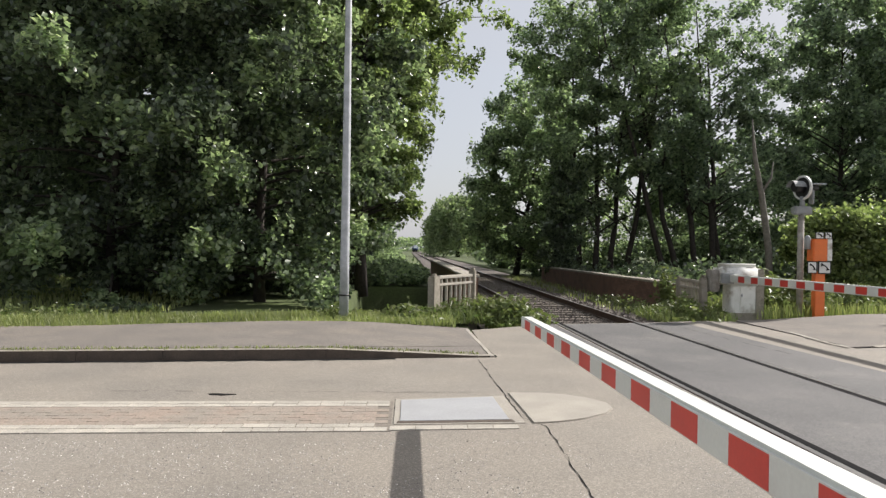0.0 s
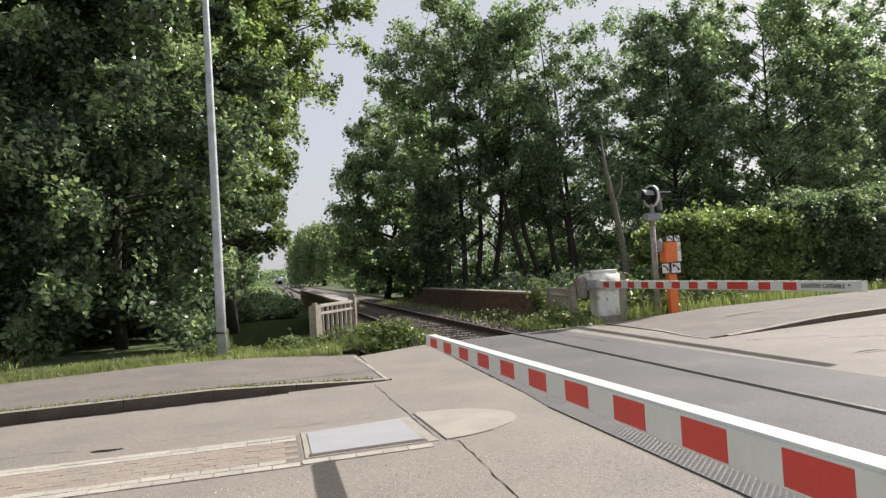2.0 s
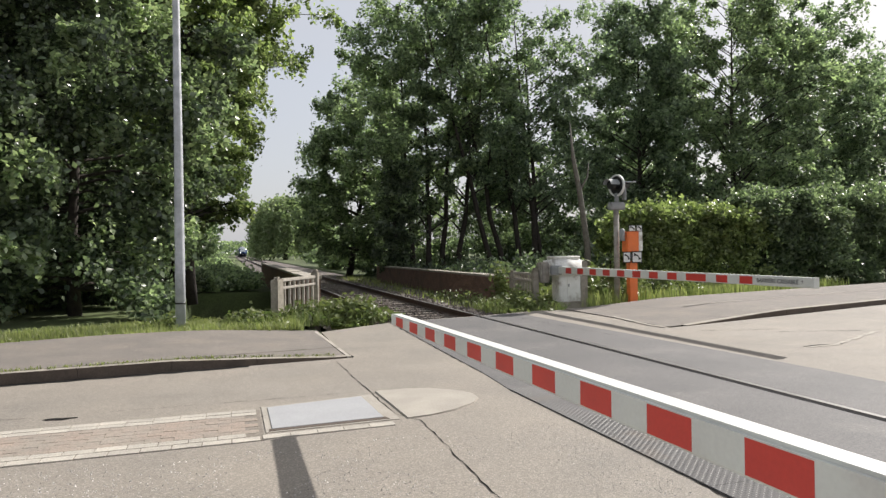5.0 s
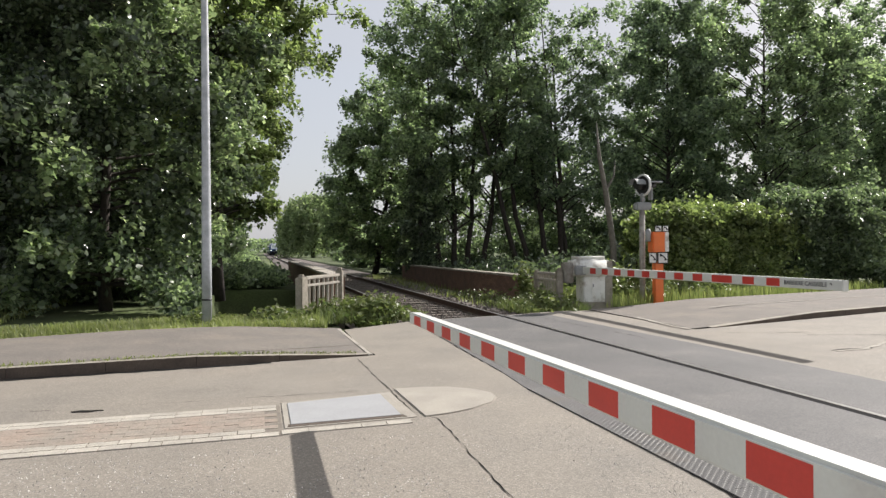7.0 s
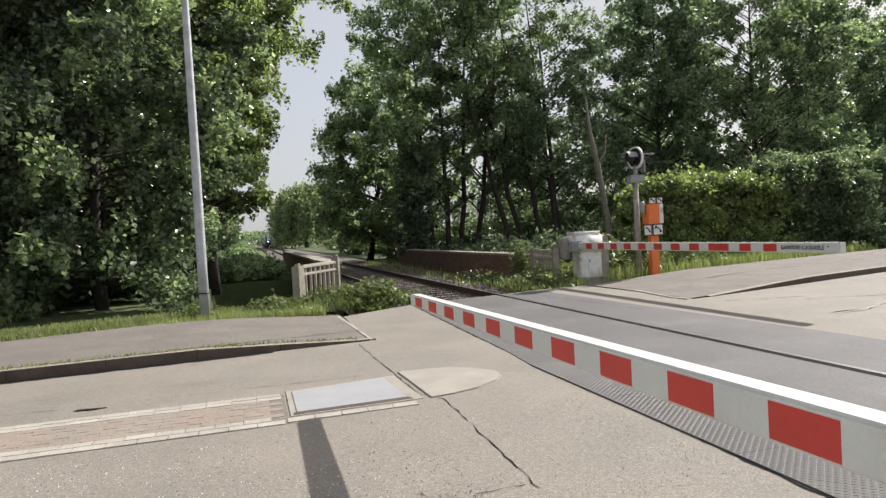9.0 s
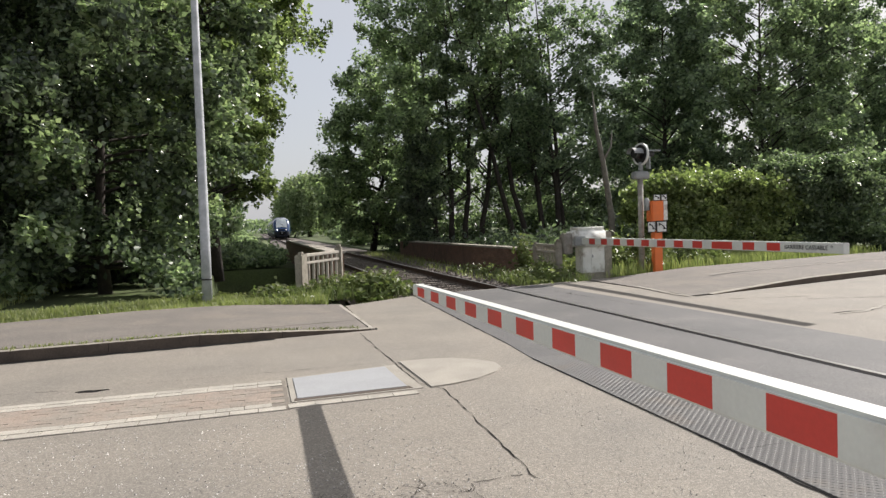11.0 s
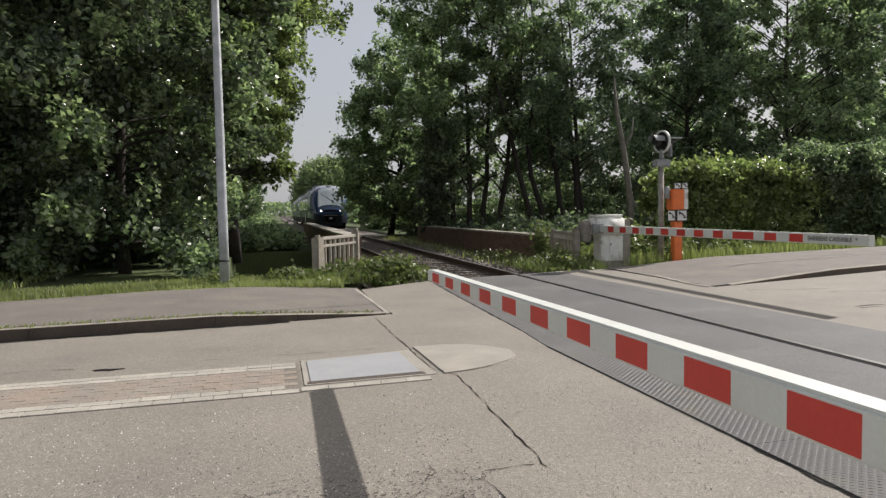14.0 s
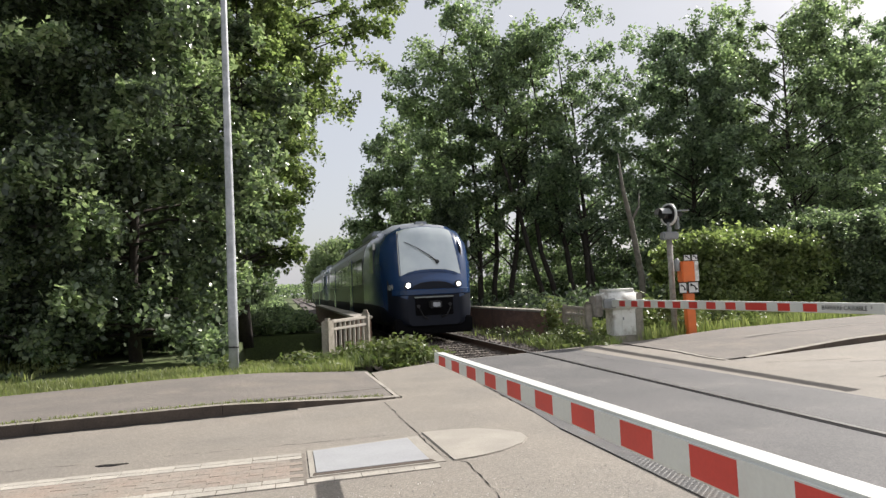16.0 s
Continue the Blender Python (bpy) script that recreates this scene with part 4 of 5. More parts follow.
# ---- emergency telephone ----
ph = thing("emergency_phone", pose(5.37, 14.85, 0), "orange emergency telephone post with black and white handset signs", "telephone")
part("post", boxm((-0.11, -0.08, -0.1), (0.11, 0.08, 1.05), 0.01), ORANGE, ph, "orange post")
part("cabinet", boxm((-0.20, -0.13, 1.28), (0.13, 0.13, 1.78), 0.02), ORANGE, ph, "orange telephone cabinet")
part("side_panel", boxm((0.132, -0.12, 1.30), (0.24, 0.12, 1.78), 0.01), WHITE_WORN, ph, "cream side panel")
part("lamp", tube(bmesh.new(), [(-0.26, 0.0, 1.55), (-0.26, 0.0, 1.80), (-0.26, 0, 1.86)], [0.07, 0.07, 0.03], 12), GREY_PAINT, ph)


def handset_sign(parent, x, z, w, h, y):
    s = part("sign", boxm((x - w / 2, y - 0.012, z - h / 2), (x + w / 2, y, z + h / 2)), BLACK, parent, "handset pictogram sign with a black border")
    part("sign_field", boxm((x - w * 0.42, y - 0.016, z - h * 0.42), (x + w * 0.42, y - 0.0125, z + h * 0.42)), SIGN_WHITE, s)
    pts = [(x - w * 0.28 + w * 0.52 * math.sin(a), y - 0.018, z - h * 0.22 + h * 0.45 * math.cos(a)) for a in (0.0, 0.3, 0.6, 0.9, 1.2, 1.5)]
    bm = bmesh.new()
    tube(bm, pts, [0.03 * w / 0.2, 0.014, 0.013, 0.013, 0.014, 0.03 * w / 0.2], 6)
    part("handset", bm, BLACK, s)


handset_sign(ph, -0.21, 1.15, 0.21, 0.27, -0.10)
handset_sign(ph, 0.06, 1.15, 0.29, 0.28, -0.12)
handset_sign(ph, -0.05, 1.86, 0.19, 0.15, -0.10)
handset_sign(ph, 0.15, 1.86, 0.16, 0.15, -0.10)
part("crossbar", boxm((-0.27, -0.098, 1.10), (0.15, -0.07, 1.24)), GREY_PAINT, ph)

# ---- lamp post ----
lp = thing("lamp_post", pose(-4.95, 13.0, 0), "tall tapered galvanised steel lamp post in the verge", "lamp post")
part("shaft", tube(bmesh.new(), [(0, 0, -0.1), (0, 0, 1.2), (0, 0, 3.0), (-0.01, 0, 6), (-0.02, 0, 9.0)], [0.088, 0.086, 0.075, 0.06, 0.045], 18), GALV, lp)
part("collar", tube(bmesh.new(), [(0, 0, 0.5), (0, 0, 0.53)], [0.092, 0.092], 18), BLACK, lp)
part("base_plate", tube(bmesh.new(), [(0, 0, 0.02), (0, 0, 0.08)], [0.14, 0.13], 16), GALV, lp)

# ---- concrete fence at the bridge end ----


def concrete_fence(p0, p1, n, top, label, wide_first):
    f = thing("concrete_fence", pose(p0[0], p0[1], 0, 0, 0, math.degrees(math.atan2(p1[1] - p0[1], p1[0] - p0[0]))), label, "fence")
    L = math.hypot(p1[0] - p0[0], p1[1] - p0[1])
    rr = random.Random(8)
    for z, h in ((top - 0.07, 0.07), (top - 0.22, 0.055), (0.14, 0.07)):
        part("rail", boxm((0.02, -0.035, z), (L - 0.02, 0.035, z + h), 0.012), CONCRETE_PALE, f)
    for k in range(n):
        x = (k + 0.7) * L / (n + 0.4)
        bm = boxm((x - 0.024, -0.026, 0.0), (x + 0.024, 0.026, top - 0.02), 0.01)
        bmesh.ops.transform(bm, matrix=Matrix.Rotation(rr.uniform(-0.012, 0.012), 4, "Y"), verts=bm.verts)
        part("picket", bm, CONCRETE_PALE, f)
    for x, w, h in (((-0.17 if wide_first else 0.0), 0.32 if wide_first else 0.13, top - 0.01), (L + 0.03, 0.13, top + 0.08)):
        bm = boxm((x - w / 2, -0.08, -0.2), (x + w / 2, 0.08, h), 0.02)
        for v in bm.verts:
            v.co += Vector((noise.noise(v.co * 5), noise.noise(v.co * 5 + Vector((7, 0, 0))), 0.6 * noise.noise(v.co * 6))) * 0.02
        part("post", bm, CONCRETE, f, "weathered concrete post")
        bm = boxm((x - 0.075, -0.075, h - 0.02), (x + 0.075, 0.075, h + 0.05), 0.035)
        part("post_cap", bm, CONCRETE, f)
    return f


concrete_fence((-3.14, 14.2), (-2.28, 15.75), 7, 0.86, "weathered pale concrete picket fence with a broken thick end post", True)
concrete_fence((3.05, 16.9), (2.95, 15.3), 8, 0.80, "mossy concrete picket fence beside the parapet", False)

# ---- vegetation ----


def bough_lines(rng, n, base, height, radius, power, tilt, rise, stems, droop):
    """Boughs from the stems out to an uneven crown outline: start, azimuth, length, end and the bend of each."""
    u = (np.arange(n) + rng.uniform(0, 1, n)) / n
    a = np.arange(n) * 2.39996 + rng.normal(size=n) * 0.5
    prof = np.sin(np.pi * (0.14 + 0.80 * u)) ** power
    wob = 1 + 0.20 * np.sin(3 * a + 7 * u + radius * 5) + 0.16 * np.sin(5 * a - 9 * u)
    long = radius * prof * wob * rng.uniform(0.55, 1.15, n)
    k = rng.integers(0, len(stems), n)
    foot = np.array(stems, float)[k]
    z_end = base + (height - base) * u
    z0 = np.maximum(z_end - rise * long, base * 0.6 + 0.2)
    f = z0 / height
    start = np.stack([foot[:, 0] * (1 + 1.2 * f) + tilt[0] * f, foot[:, 1] * (1 + 1.2 * f) + tilt[1] * f, z0], 1)
    head = np.stack([np.cos(a), np.sin(a), np.zeros(n)], 1)
    return start, head, long, z_end - z0, a, droop * long


def bough_at(lines, k, s):
    start, head, long, lift, _, droop = lines
    p = start[k] + head[k] * (long[k] * s)[:, None]
    p[:, 2] += lift[k] * (1.5 * s - 0.5 * s * s) - droop[k] * s * s
    return p


def spray_leaves(rng, lines, n_sprays, n_leaves, size, inner=0.2, flat=0.2, hang=0.22):
    """Leaves in flat sprays that stand off the boughs, thinner towards the tip."""
    n = len(lines[0])
    w = lines[2] + 0.3
    k = rng.choice(n, n_sprays, p=w / w.sum())
    s = inner + (1.02 - inner) * rng.uniform(0, 1, n_sprays) ** 0.62
    root = bough_at(lines, k, s)
    az = lines[4][k] + np.where(rng.uniform(size=n_sprays) < 0.5, -1, 1) * rng.uniform(0.1, 1.35, n_sprays)
    length = size * rng.uniform(0.45, 1.3, n_sprays)
    pitch = rng.uniform(-0.55, 0.8, n_sprays)
    i = rng.integers(0, n_sprays, n_leaves)
    t = rng.uniform(0, 1, n_leaves) ** 0.8
    lat = rng.normal(size=n_leaves) * 0.27 * length[i] * np.sin(np.pi * (0.16 + 0.78 * t))
    ca, sa_ = np.cos(az[i]), np.sin(az[i])
    p = root[i].copy()
    p[:, 0] += ca * t * length[i] - sa_ * lat
    p[:, 1] += sa_ * t * length[i] + ca * lat
    p[:, 2] += rng.normal(size=n_leaves) * flat * length[i] + (pitch[i] * t - hang * t * t) * length[i]
    p[:, 2] = np.maximum(p[:, 2], 0.03)
    return p


def tree(name, loc, height, radius, crown_base, leaves, leaf, mat, seed, sprays=500, spray=1.0, trunk_r=0.22, label="", stems=((0, 0),), power=0.75,
         tilt=(0, 0), boughs=60, rise=0.55, droop=0.12, category="tree", trunk_top=0.82, up=0.4, lit=0, inner=0.06, flat=0.2, hang=0.22):
    """Stems, boughs and leaf sprays; lit: how many tip sprays get the painted sunlit colour."""
    rng = np.random.default_rng(seed)
    t = thing(name, pose(*loc), label, category, "trees along the line")
    boughs = int(boughs * 1.5)
    lines = bough_lines(rng, boughs, crown_base, height, radius, power, tilt, rise, stems, droop)
    bm = bmesh.new()
    for i, (sx, sy) in enumerate(stems):
        top = Vector((tilt[0] + sx * 2.2, tilt[1] + sy * 2.2, height * trunk_top))
        n = 8
        line = [Vector((sx, sy, -0.3)).lerp(top, k / n) + Vector((noise.noise((k * 0.7, i * 3.1, seed)), noise.noise((k * 0.7, i * 5.3, seed + 9)), 0)) * (0.22 if k else 0.0) for k in range(n + 1)]
        tube(bm, line, [trunk_r * (1.25 if k == 0 else 1 - 0.88 * k / n) for k in range(n + 1)], 9)
    for k in range(boughs):
        pts = [Vector(bough_at(lines, np.array([k]), np.array([s]))[0]) for s in (0.0, 0.35, 0.7, 0.97)]
        r0 = trunk_r * max(0.10, 0.42 * (1 - pts[0].z / height))
        tube(bm, pts, [r0, r0 * 0.7, r0 * 0.4, r0 * 0.12], 5, caps=False)
    part("trunk", bm, BARK, t)
    part("crown", leaf_mesh("crown", spray_leaves(rng, lines, sprays, leaves, spray, inner, flat, hang), leaf, rng, up), mat, t)
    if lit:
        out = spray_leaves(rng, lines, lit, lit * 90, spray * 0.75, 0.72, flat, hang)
        part("outer_sprays", leaf_mesh("outer_sprays", out, leaf, rng, 0.6), LEAF_SUN_TIP, t, "pale leaves at the branch tips, coloured as if sunlit")
    return t


def willow(name, loc, height, radius, strands, leaves, leaf, mat, seed, label):
    """A round weeping crown: thin leafy strands that hang from a dome."""
    rng = np.random.default_rng(seed)
    t = thing(name, pose(*loc), label, "tree", "trees along the line")
    a, q = rng.uniform(0, 2 * np.pi, strands), np.sqrt(rng.uniform(0, 1, strands))
    dome = 1 + 0.10 * np.sin(3 * a + seed) + 0.07 * np.sin(7 * a)
    r = radius * dome * q
    top = height * (0.42 + 0.58 * np.sqrt(np.maximum(0, 1 - (q * 0.97) ** 2))) * rng.uniform(0.93, 1.03, strands)
    low = np.maximum(0.3, top - height * rng.uniform(0.25, 0.85, strands))
    k = rng.integers(0, strands, leaves)
    f = rng.uniform(0, 1, leaves)
    pts = np.stack([r[k] * np.cos(a[k]), r[k] * np.sin(a[k]), top[k] + (low[k] - top[k]) * f], 1) + rng.normal(size=(leaves, 3)) * 0.4
    bm = tube(bmesh.new(), [(0, 0, -0.3), (0.1, 0, height * 0.3), (0, 0.2, height * 0.6)], [0.5, 0.42, 0.22], 10)
    for j in range(18):
        tube(bm, [(0, 0.1, height * 0.45), (r[j] * 0.5 * math.cos(a[j]), r[j] * 0.5 * math.sin(a[j]), top[j] * 0.85), (r[j] * math.cos(a[j]), r[j] * math.sin(a[j]), top[j])], [0.16, 0.09, 0.02], 5, caps=False)
    part("trunk", bm, BARK, t)
    part("crown", leaf_mesh("crown", pts, leaf, rng, 0.3, 2.0), mat, t)
    return t


def hedge(loc, size, leaves, leaf, mat, seed, label, rough=0.16):
    """A close hedge: leaves in a thick skin over an uneven box, with stems inside."""
    rng = np.random.default_rng(seed)
    t = thing("hedge", pose(*loc), label, "hedge")
    w, d, h = size
    n = int(34 * w)
    mid = np.stack([rng.uniform(-0.5, 0.5, n) * w, rng.uniform(-0.5, 0.5, n) * d, rng.uniform(0.02, 1, n) * h], 1)
    face = rng.uniform(0, 1, n)
    mid[:, 1] = np.where(face < 0.55, -d / 2 + rough * rng.normal(size=n), mid[:, 1])
    mid[:, 2] = np.where(face > 0.72, h + 0.7 * rough * rng.normal(size=n), mid[:, 2]) * (1 - 0.10 * np.abs(2 * mid[:, 0] / w) ** 6)
    k = rng.integers(0, n, leaves)
    p = mid[k] + rng.normal(size=(leaves, 3)) * np.array([0.20, 0.13, 0.13]) * rng.uniform(0.6, 1.4, n)[k][:, None]
    p[:, 2] = np.abs(p[:, 2])
    bm = bmesh.new()
    for j in range(12):
        x, y = rng.uniform(-w / 2, w / 2), rng.uniform(-d / 4, d / 4)
        tube(bm, [(x, y, -0.1), (x + 0.08, y, h * 0.5), (x - 0.05, y + 0.05, h * 0.93)], [0.035, 0.025, 0.008], 5)
    for j in range(26):
        x, y = rng.uniform(-w / 2, w / 2), rng.uniform(-d / 2, d / 2)
        tube(bm, [(x, y, h * 0.8), (x + rng.uniform(-0.1, 0.1), y, h * rng.uniform(1.0, 1.1))], [0.008, 0.003], 4)
    part("branchwork", bm, BARK, t)["kind"] = "stuff"
    part("leaves", leaf_mesh("leaves", p, leaf, rng, 0.45), mat, t)
    return t


def bush(name, loc, size, leaves, leaf, mat, seed, label, category="bush", clumps=40, clump_r=0.3):
    """A low leafy mass in a rounded box of that size, with stems inside."""
    rng = np.random.default_rng(seed)
    t = thing(name, pose(*loc), label, category)
    mid = rng.uniform(-0.5, 0.5, (clumps, 3)) * np.array(size) + np.array([0, 0, size[2] * 0.5])
    edge = 1 - 0.3 * (2 * np.abs(mid[:, 0] / size[0])) ** 4
    mid[:, 2] *= edge * (0.9 + 0.2 * np.sin(mid[:, 0] * 2.3 + seed))
    k = rng.integers(0, clumps, leaves)
    pts = mid[k] + rng.normal(size=(leaves, 3)) * clump_r * np.array([0.8, 0.7, 0.6])
    pts[:, 2] = np.abs(pts[:, 2])
    bm = bmesh.new()
    for j in range(min(clumps, 14)):
        g = Vector(mid[j])
        b0 = Vector((g.x * 0.7, g.y * 0.5, -0.1))
        tube(bm, [b0, b0.lerp(g, 0.5) + Vector((0.05, 0, 0.1)), g], [0.03, 0.02, 0.008], 5)
    part("branchwork", bm, BARK, t)["kind"] = "stuff"
    part("leaves", leaf_mesh("leaves", pts, leaf, rng, 0.5), mat, t)
    return t


# trees west of the line, from the near verge to the far end
# backlit trees: the shade on their near side is in the leaf colour
DARK = "dense broadleaf tree with hanging leafy branches, shade in its leaf colour"
tree("broadleaf_tree", (-7.75, 18.8, 0), 17.5, 3.5, 0.6, 89000, 0.108, LEAF_SHADE, 11, 720, 0.95, 0.14, DARK, boughs=90, rise=0.25, droop=0.30, lit=420, power=0.6)
tree("broadleaf_tree", (-11.8, 19.2, 0), 18, 4.9, 0.7, 96000, 0.108, LEAF_SHADE, 12, 720, 1.05, 0.15, DARK, boughs=90, rise=0.25, droop=0.30, lit=420, power=0.6)
tree("broadleaf_tree", (-18.5, 27.0, 0), 17, 4.8, 1.8, 27000, 0.176, LEAF_SHADE, 13, 420, 1.3, 0.3, "tall dark broadleaf tree beside a lawn", lit=40)
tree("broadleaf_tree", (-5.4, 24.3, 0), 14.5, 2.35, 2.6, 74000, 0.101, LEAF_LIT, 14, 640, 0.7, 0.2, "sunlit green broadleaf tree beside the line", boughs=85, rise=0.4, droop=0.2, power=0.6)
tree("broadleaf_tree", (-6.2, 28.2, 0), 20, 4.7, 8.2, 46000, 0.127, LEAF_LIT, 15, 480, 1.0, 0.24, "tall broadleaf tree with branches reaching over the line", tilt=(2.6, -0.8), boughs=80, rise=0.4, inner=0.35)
tree("broadleaf_tree", (-10.0, 27.0, 0), 19, 5.2, 1.0, 30000, 0.198, LEAF_SHADE, 16, 450, 1.5, 0.3, "dense dark broadleaf tree")
tree("broadleaf_tree", (-22, 32.0, 0), 17, 6.5, 0.8, 22000, 0.242, LEAF_SHADE, 17, 420, 1.8, 0.3, "large dark broadleaf tree behind the lawn")
tree("broadleaf_tree", (-32, 29.0, 0), 16, 6.0, 1.0, 19000, 0.264, LEAF_A, 18, 380, 1.8, 0.3, "large broadleaf tree behind the lawn")
tree("broadleaf_tree", (-15, 38.0, 0), 16, 7.0, 0.6, 18000, 0.286, LEAF_SHADE, 21, 380, 2.0, 0.3, "large dark broadleaf tree behind the lawn")
tree("broadleaf_tree", (-9.6, 40.0, 0), 11.5, 3.2, 0.8, 19000, 0.187, LEAF_A, 19, 330, 1.1, 0.2, "shaded broadleaf tree beside the line")
# added row: keeps the sky out of the railcar side's reflection
for i, (tx, ty) in enumerate(((-9.0, 52.0), (-10.0, 66.0), (-10.5, 84.0))):
    tree("broadleaf_tree", (tx, ty, 0), 12.5, 4.2, 0.6, 11000, 0.230, LEAF_A, 24 + i, 200, 1.5, 0.2, "added broadleaf tree that darkens reflections in the train side", boughs=40)
tree("conifer", (-8.5, 118.0, 0), 12.5, 2.4, 0.5, 7000, 0.35, LEAF_D, 20, 160, 1.2, 0.2, "bluish conifer far along the line", power=1.2, rise=-0.1, boughs=40)
# east of the line
tree("broadleaf_tree", (3.1, 43.5, 0), 12.6, 3.6, 1.4, 59000, 0.138, LEAF_B, 31, 620, 1.1, 0.2, "broadleaf tree leaning over the line", tilt=(1.8, 0), power=0.5, boughs=70, rise=0.35)
tree("multi_stem_tree", (5.8, 34.5, 0), 16.0, 3.7, 3.2, 62000, 0.123, LEAF_B, 32, 800, 0.95, 0.16, "several slender dark trunks under one green crown", stems=((0, 0), (0.8, 0.3), (1.5, -0.2), (-0.6, 0.5)), boughs=72, power=0.5)
tree("multi_stem_tree", (10.5, 33.0, 0), 16.2, 3.7, 4.2, 37000, 0.123, LEAF_D, 33, 600, 0.95, 0.16, "slender dark leaning trunks with an airy green crown", stems=((0, 0), (-0.8, 0.3), (0.7, -0.2), (-1.5, -0.1), (1.2, 0.4)), tilt=(-2.0, 0), boughs=66, power=0.45)
tree("broadleaf_tree", (19.6, 36.0, 0), 16.6, 4.2, 2.6, 59000, 0.141, LEAF_D, 34, 680, 1.1, 0.2, "broadleaf tree with feathery green foliage", boughs=66, power=0.45)
tree("broadleaf_tree", (26.0, 35.5, 0), 18.4, 6.0, 1.8, 68000, 0.141, LEAF_B, 35, 740, 1.2, 0.24, "tall full broadleaf tree behind the hedge", boughs=76, power=0.45)
tree("broadleaf_tree", (34.2, 37.6, 0), 18.2, 5.9, 1.6, 62000, 0.156, LEAF_D, 36, 640, 1.3, 0.22, "broadleaf tree behind the hedge", power=0.45)
tree("broadleaf_tree", (42.5, 39.0, 0), 15.0, 6.0, 1.3, 31000, 0.176, LEAF_B, 37, 400, 1.6, 0.22, "lower broadleaf tree at the end of the row")
tree("broadleaf_tree", (16.5, 46.0, 0), 9.5, 4.6, 0.8, 12000, 0.200, LEAF_A, 38, 330, 1.7, 0.2, "dark broadleaf tree in the back row")
tree("broadleaf_tree", (26.5, 48.0, 0), 12.0, 6.0, 0.8, 16000, 0.220, LEAF_A, 41, 330, 1.8, 0.2, "dark broadleaf tree in the back row")
tree("ivy_tree", (3.6, 32.6, 0), 5.8, 0.75, 0.1, 14000, 0.10, LEAF_SHADE, 43, 240, 0.5, 0.16, "dark trunk wrapped in dense ivy", boughs=40, rise=0.2, power=0.3, inner=0.0)
willow("willow", (6.8, 146.0, 0), 13.0, 7.4, 420, 26000, 0.34, LEAF_PALE, 39, "round bright green weeping willow far beside the line")
# dead leaning trunk
dt = thing("dead_trunk", pose(6.85, 19.6, 0), "pale bare dead tree trunk, leaning", "dead tree")
bm = tube(bmesh.new(), [(0, 0, -0.2), (-0.05, 0, 1.5), (-0.30, 0, 3.2), (-0.52, 0, 4.3), (-0.60, 0.02, 5.4)], [0.11, 0.10, 0.085, 0.06, 0.012], 10)
part("trunk", bm, BARK_PALE, dt)
bm = tube(bmesh.new(), [(-0.3, 0, 3.2), (0.05, 0.1, 3.7), (0.1, 0.1, 4.2)], [0.05, 0.03, 0.01], 6)
part("branch", bm, BARK_PALE, dt)
# hedge and shrubs
for i, (x, y, w, h, rg) in enumerate(((8.9, 19.7, 2.6, 2.4, 0.17), (11.5, 19.9, 3.6, 2.5, 0.19), (14.9, 20.2, 3.8, 3.0, 0.27), (18.8, 21.0, 4.6, 3.2, 0.3), (23.6, 22.5, 6.0, 3.4, 0.34))):
    hedge((x, y, 0), (w, 1.5, h), 24000, 0.092, LEAF_C if i < 2 else LEAF_A, 50 + i, "dense green hedge behind the pavement" if i < 2 else "bushy overgrown hedge behind the pavement", rg)
# the darkest leaf colour paints the shade below the crowns
for i, (x, y, w, dpt, h, mt) in enumerate(((-6.6, 78.0, 3.0, 44.0, 1.6, LEAF_B), (-11.0, 23.5, 7.0, 2.0, 3.6, LEAF_SHADE), (-9.8, 21.4, 6.5, 1.6, 1.2, LEAF_SHADE), (-20.0, 31.5, 16.0, 2.5, 3.4, LEAF_SHADE), (-33.0, 28.5, 12.0, 2.5, 3.0, LEAF_SHADE),
                                           (-4.3, 31.0, 1.8, 9.0, 0.6, LEAF_B), (-8.4, 33.0, 3.0, 9.0, 2.6, LEAF_SHADE), (-5.6, 60.0, 2.4, 20.0, 1.0, LEAF_B))):
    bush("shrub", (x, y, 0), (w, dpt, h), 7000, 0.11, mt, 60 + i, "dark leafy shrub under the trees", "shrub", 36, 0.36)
for i, (x, y, w, dpt, h, mt) in enumerate(((6.6, 22.5, 2.4, 2.0, 1.0, LEAF_SHADE), (5.2, 28.0, 2.0, 7.0, 0.6, LEAF_SHADE), (9.5, 25.0, 4.0, 2.0, 1.1, LEAF_SHADE), (4.9, 39.0, 1.8, 8.0, 1.5, LEAF_SHADE), (14, 30, 4.0, 2.0, 3.2, LEAF_A),
                                           (5.0, 62.0, 2.6, 22.0, 2.2, LEAF_B), (8.5, 100.0, 4.0, 30.0, 1.0, LEAF_B), (9.5, 37.0, 9.0, 3.0, 2.8, LEAF_A), (20, 32, 7, 2, 3.6, LEAF_A), (29, 33, 8, 2, 3.6, LEAF_A), (9.0, 44.0, 9.0, 3.0, 4.0, LEAF_SHADE), (18.0, 41.0, 9.0, 3.0, 3.6, LEAF_SHADE), (32.0, 42.0, 16.0, 3.0, 4.5, LEAF_SHADE), (8.5, 60.0, 5.0, 8.0, 3.4, LEAF_A))):
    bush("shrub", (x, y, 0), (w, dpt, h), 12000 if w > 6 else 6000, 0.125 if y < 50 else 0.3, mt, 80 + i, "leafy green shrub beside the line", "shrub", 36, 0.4)
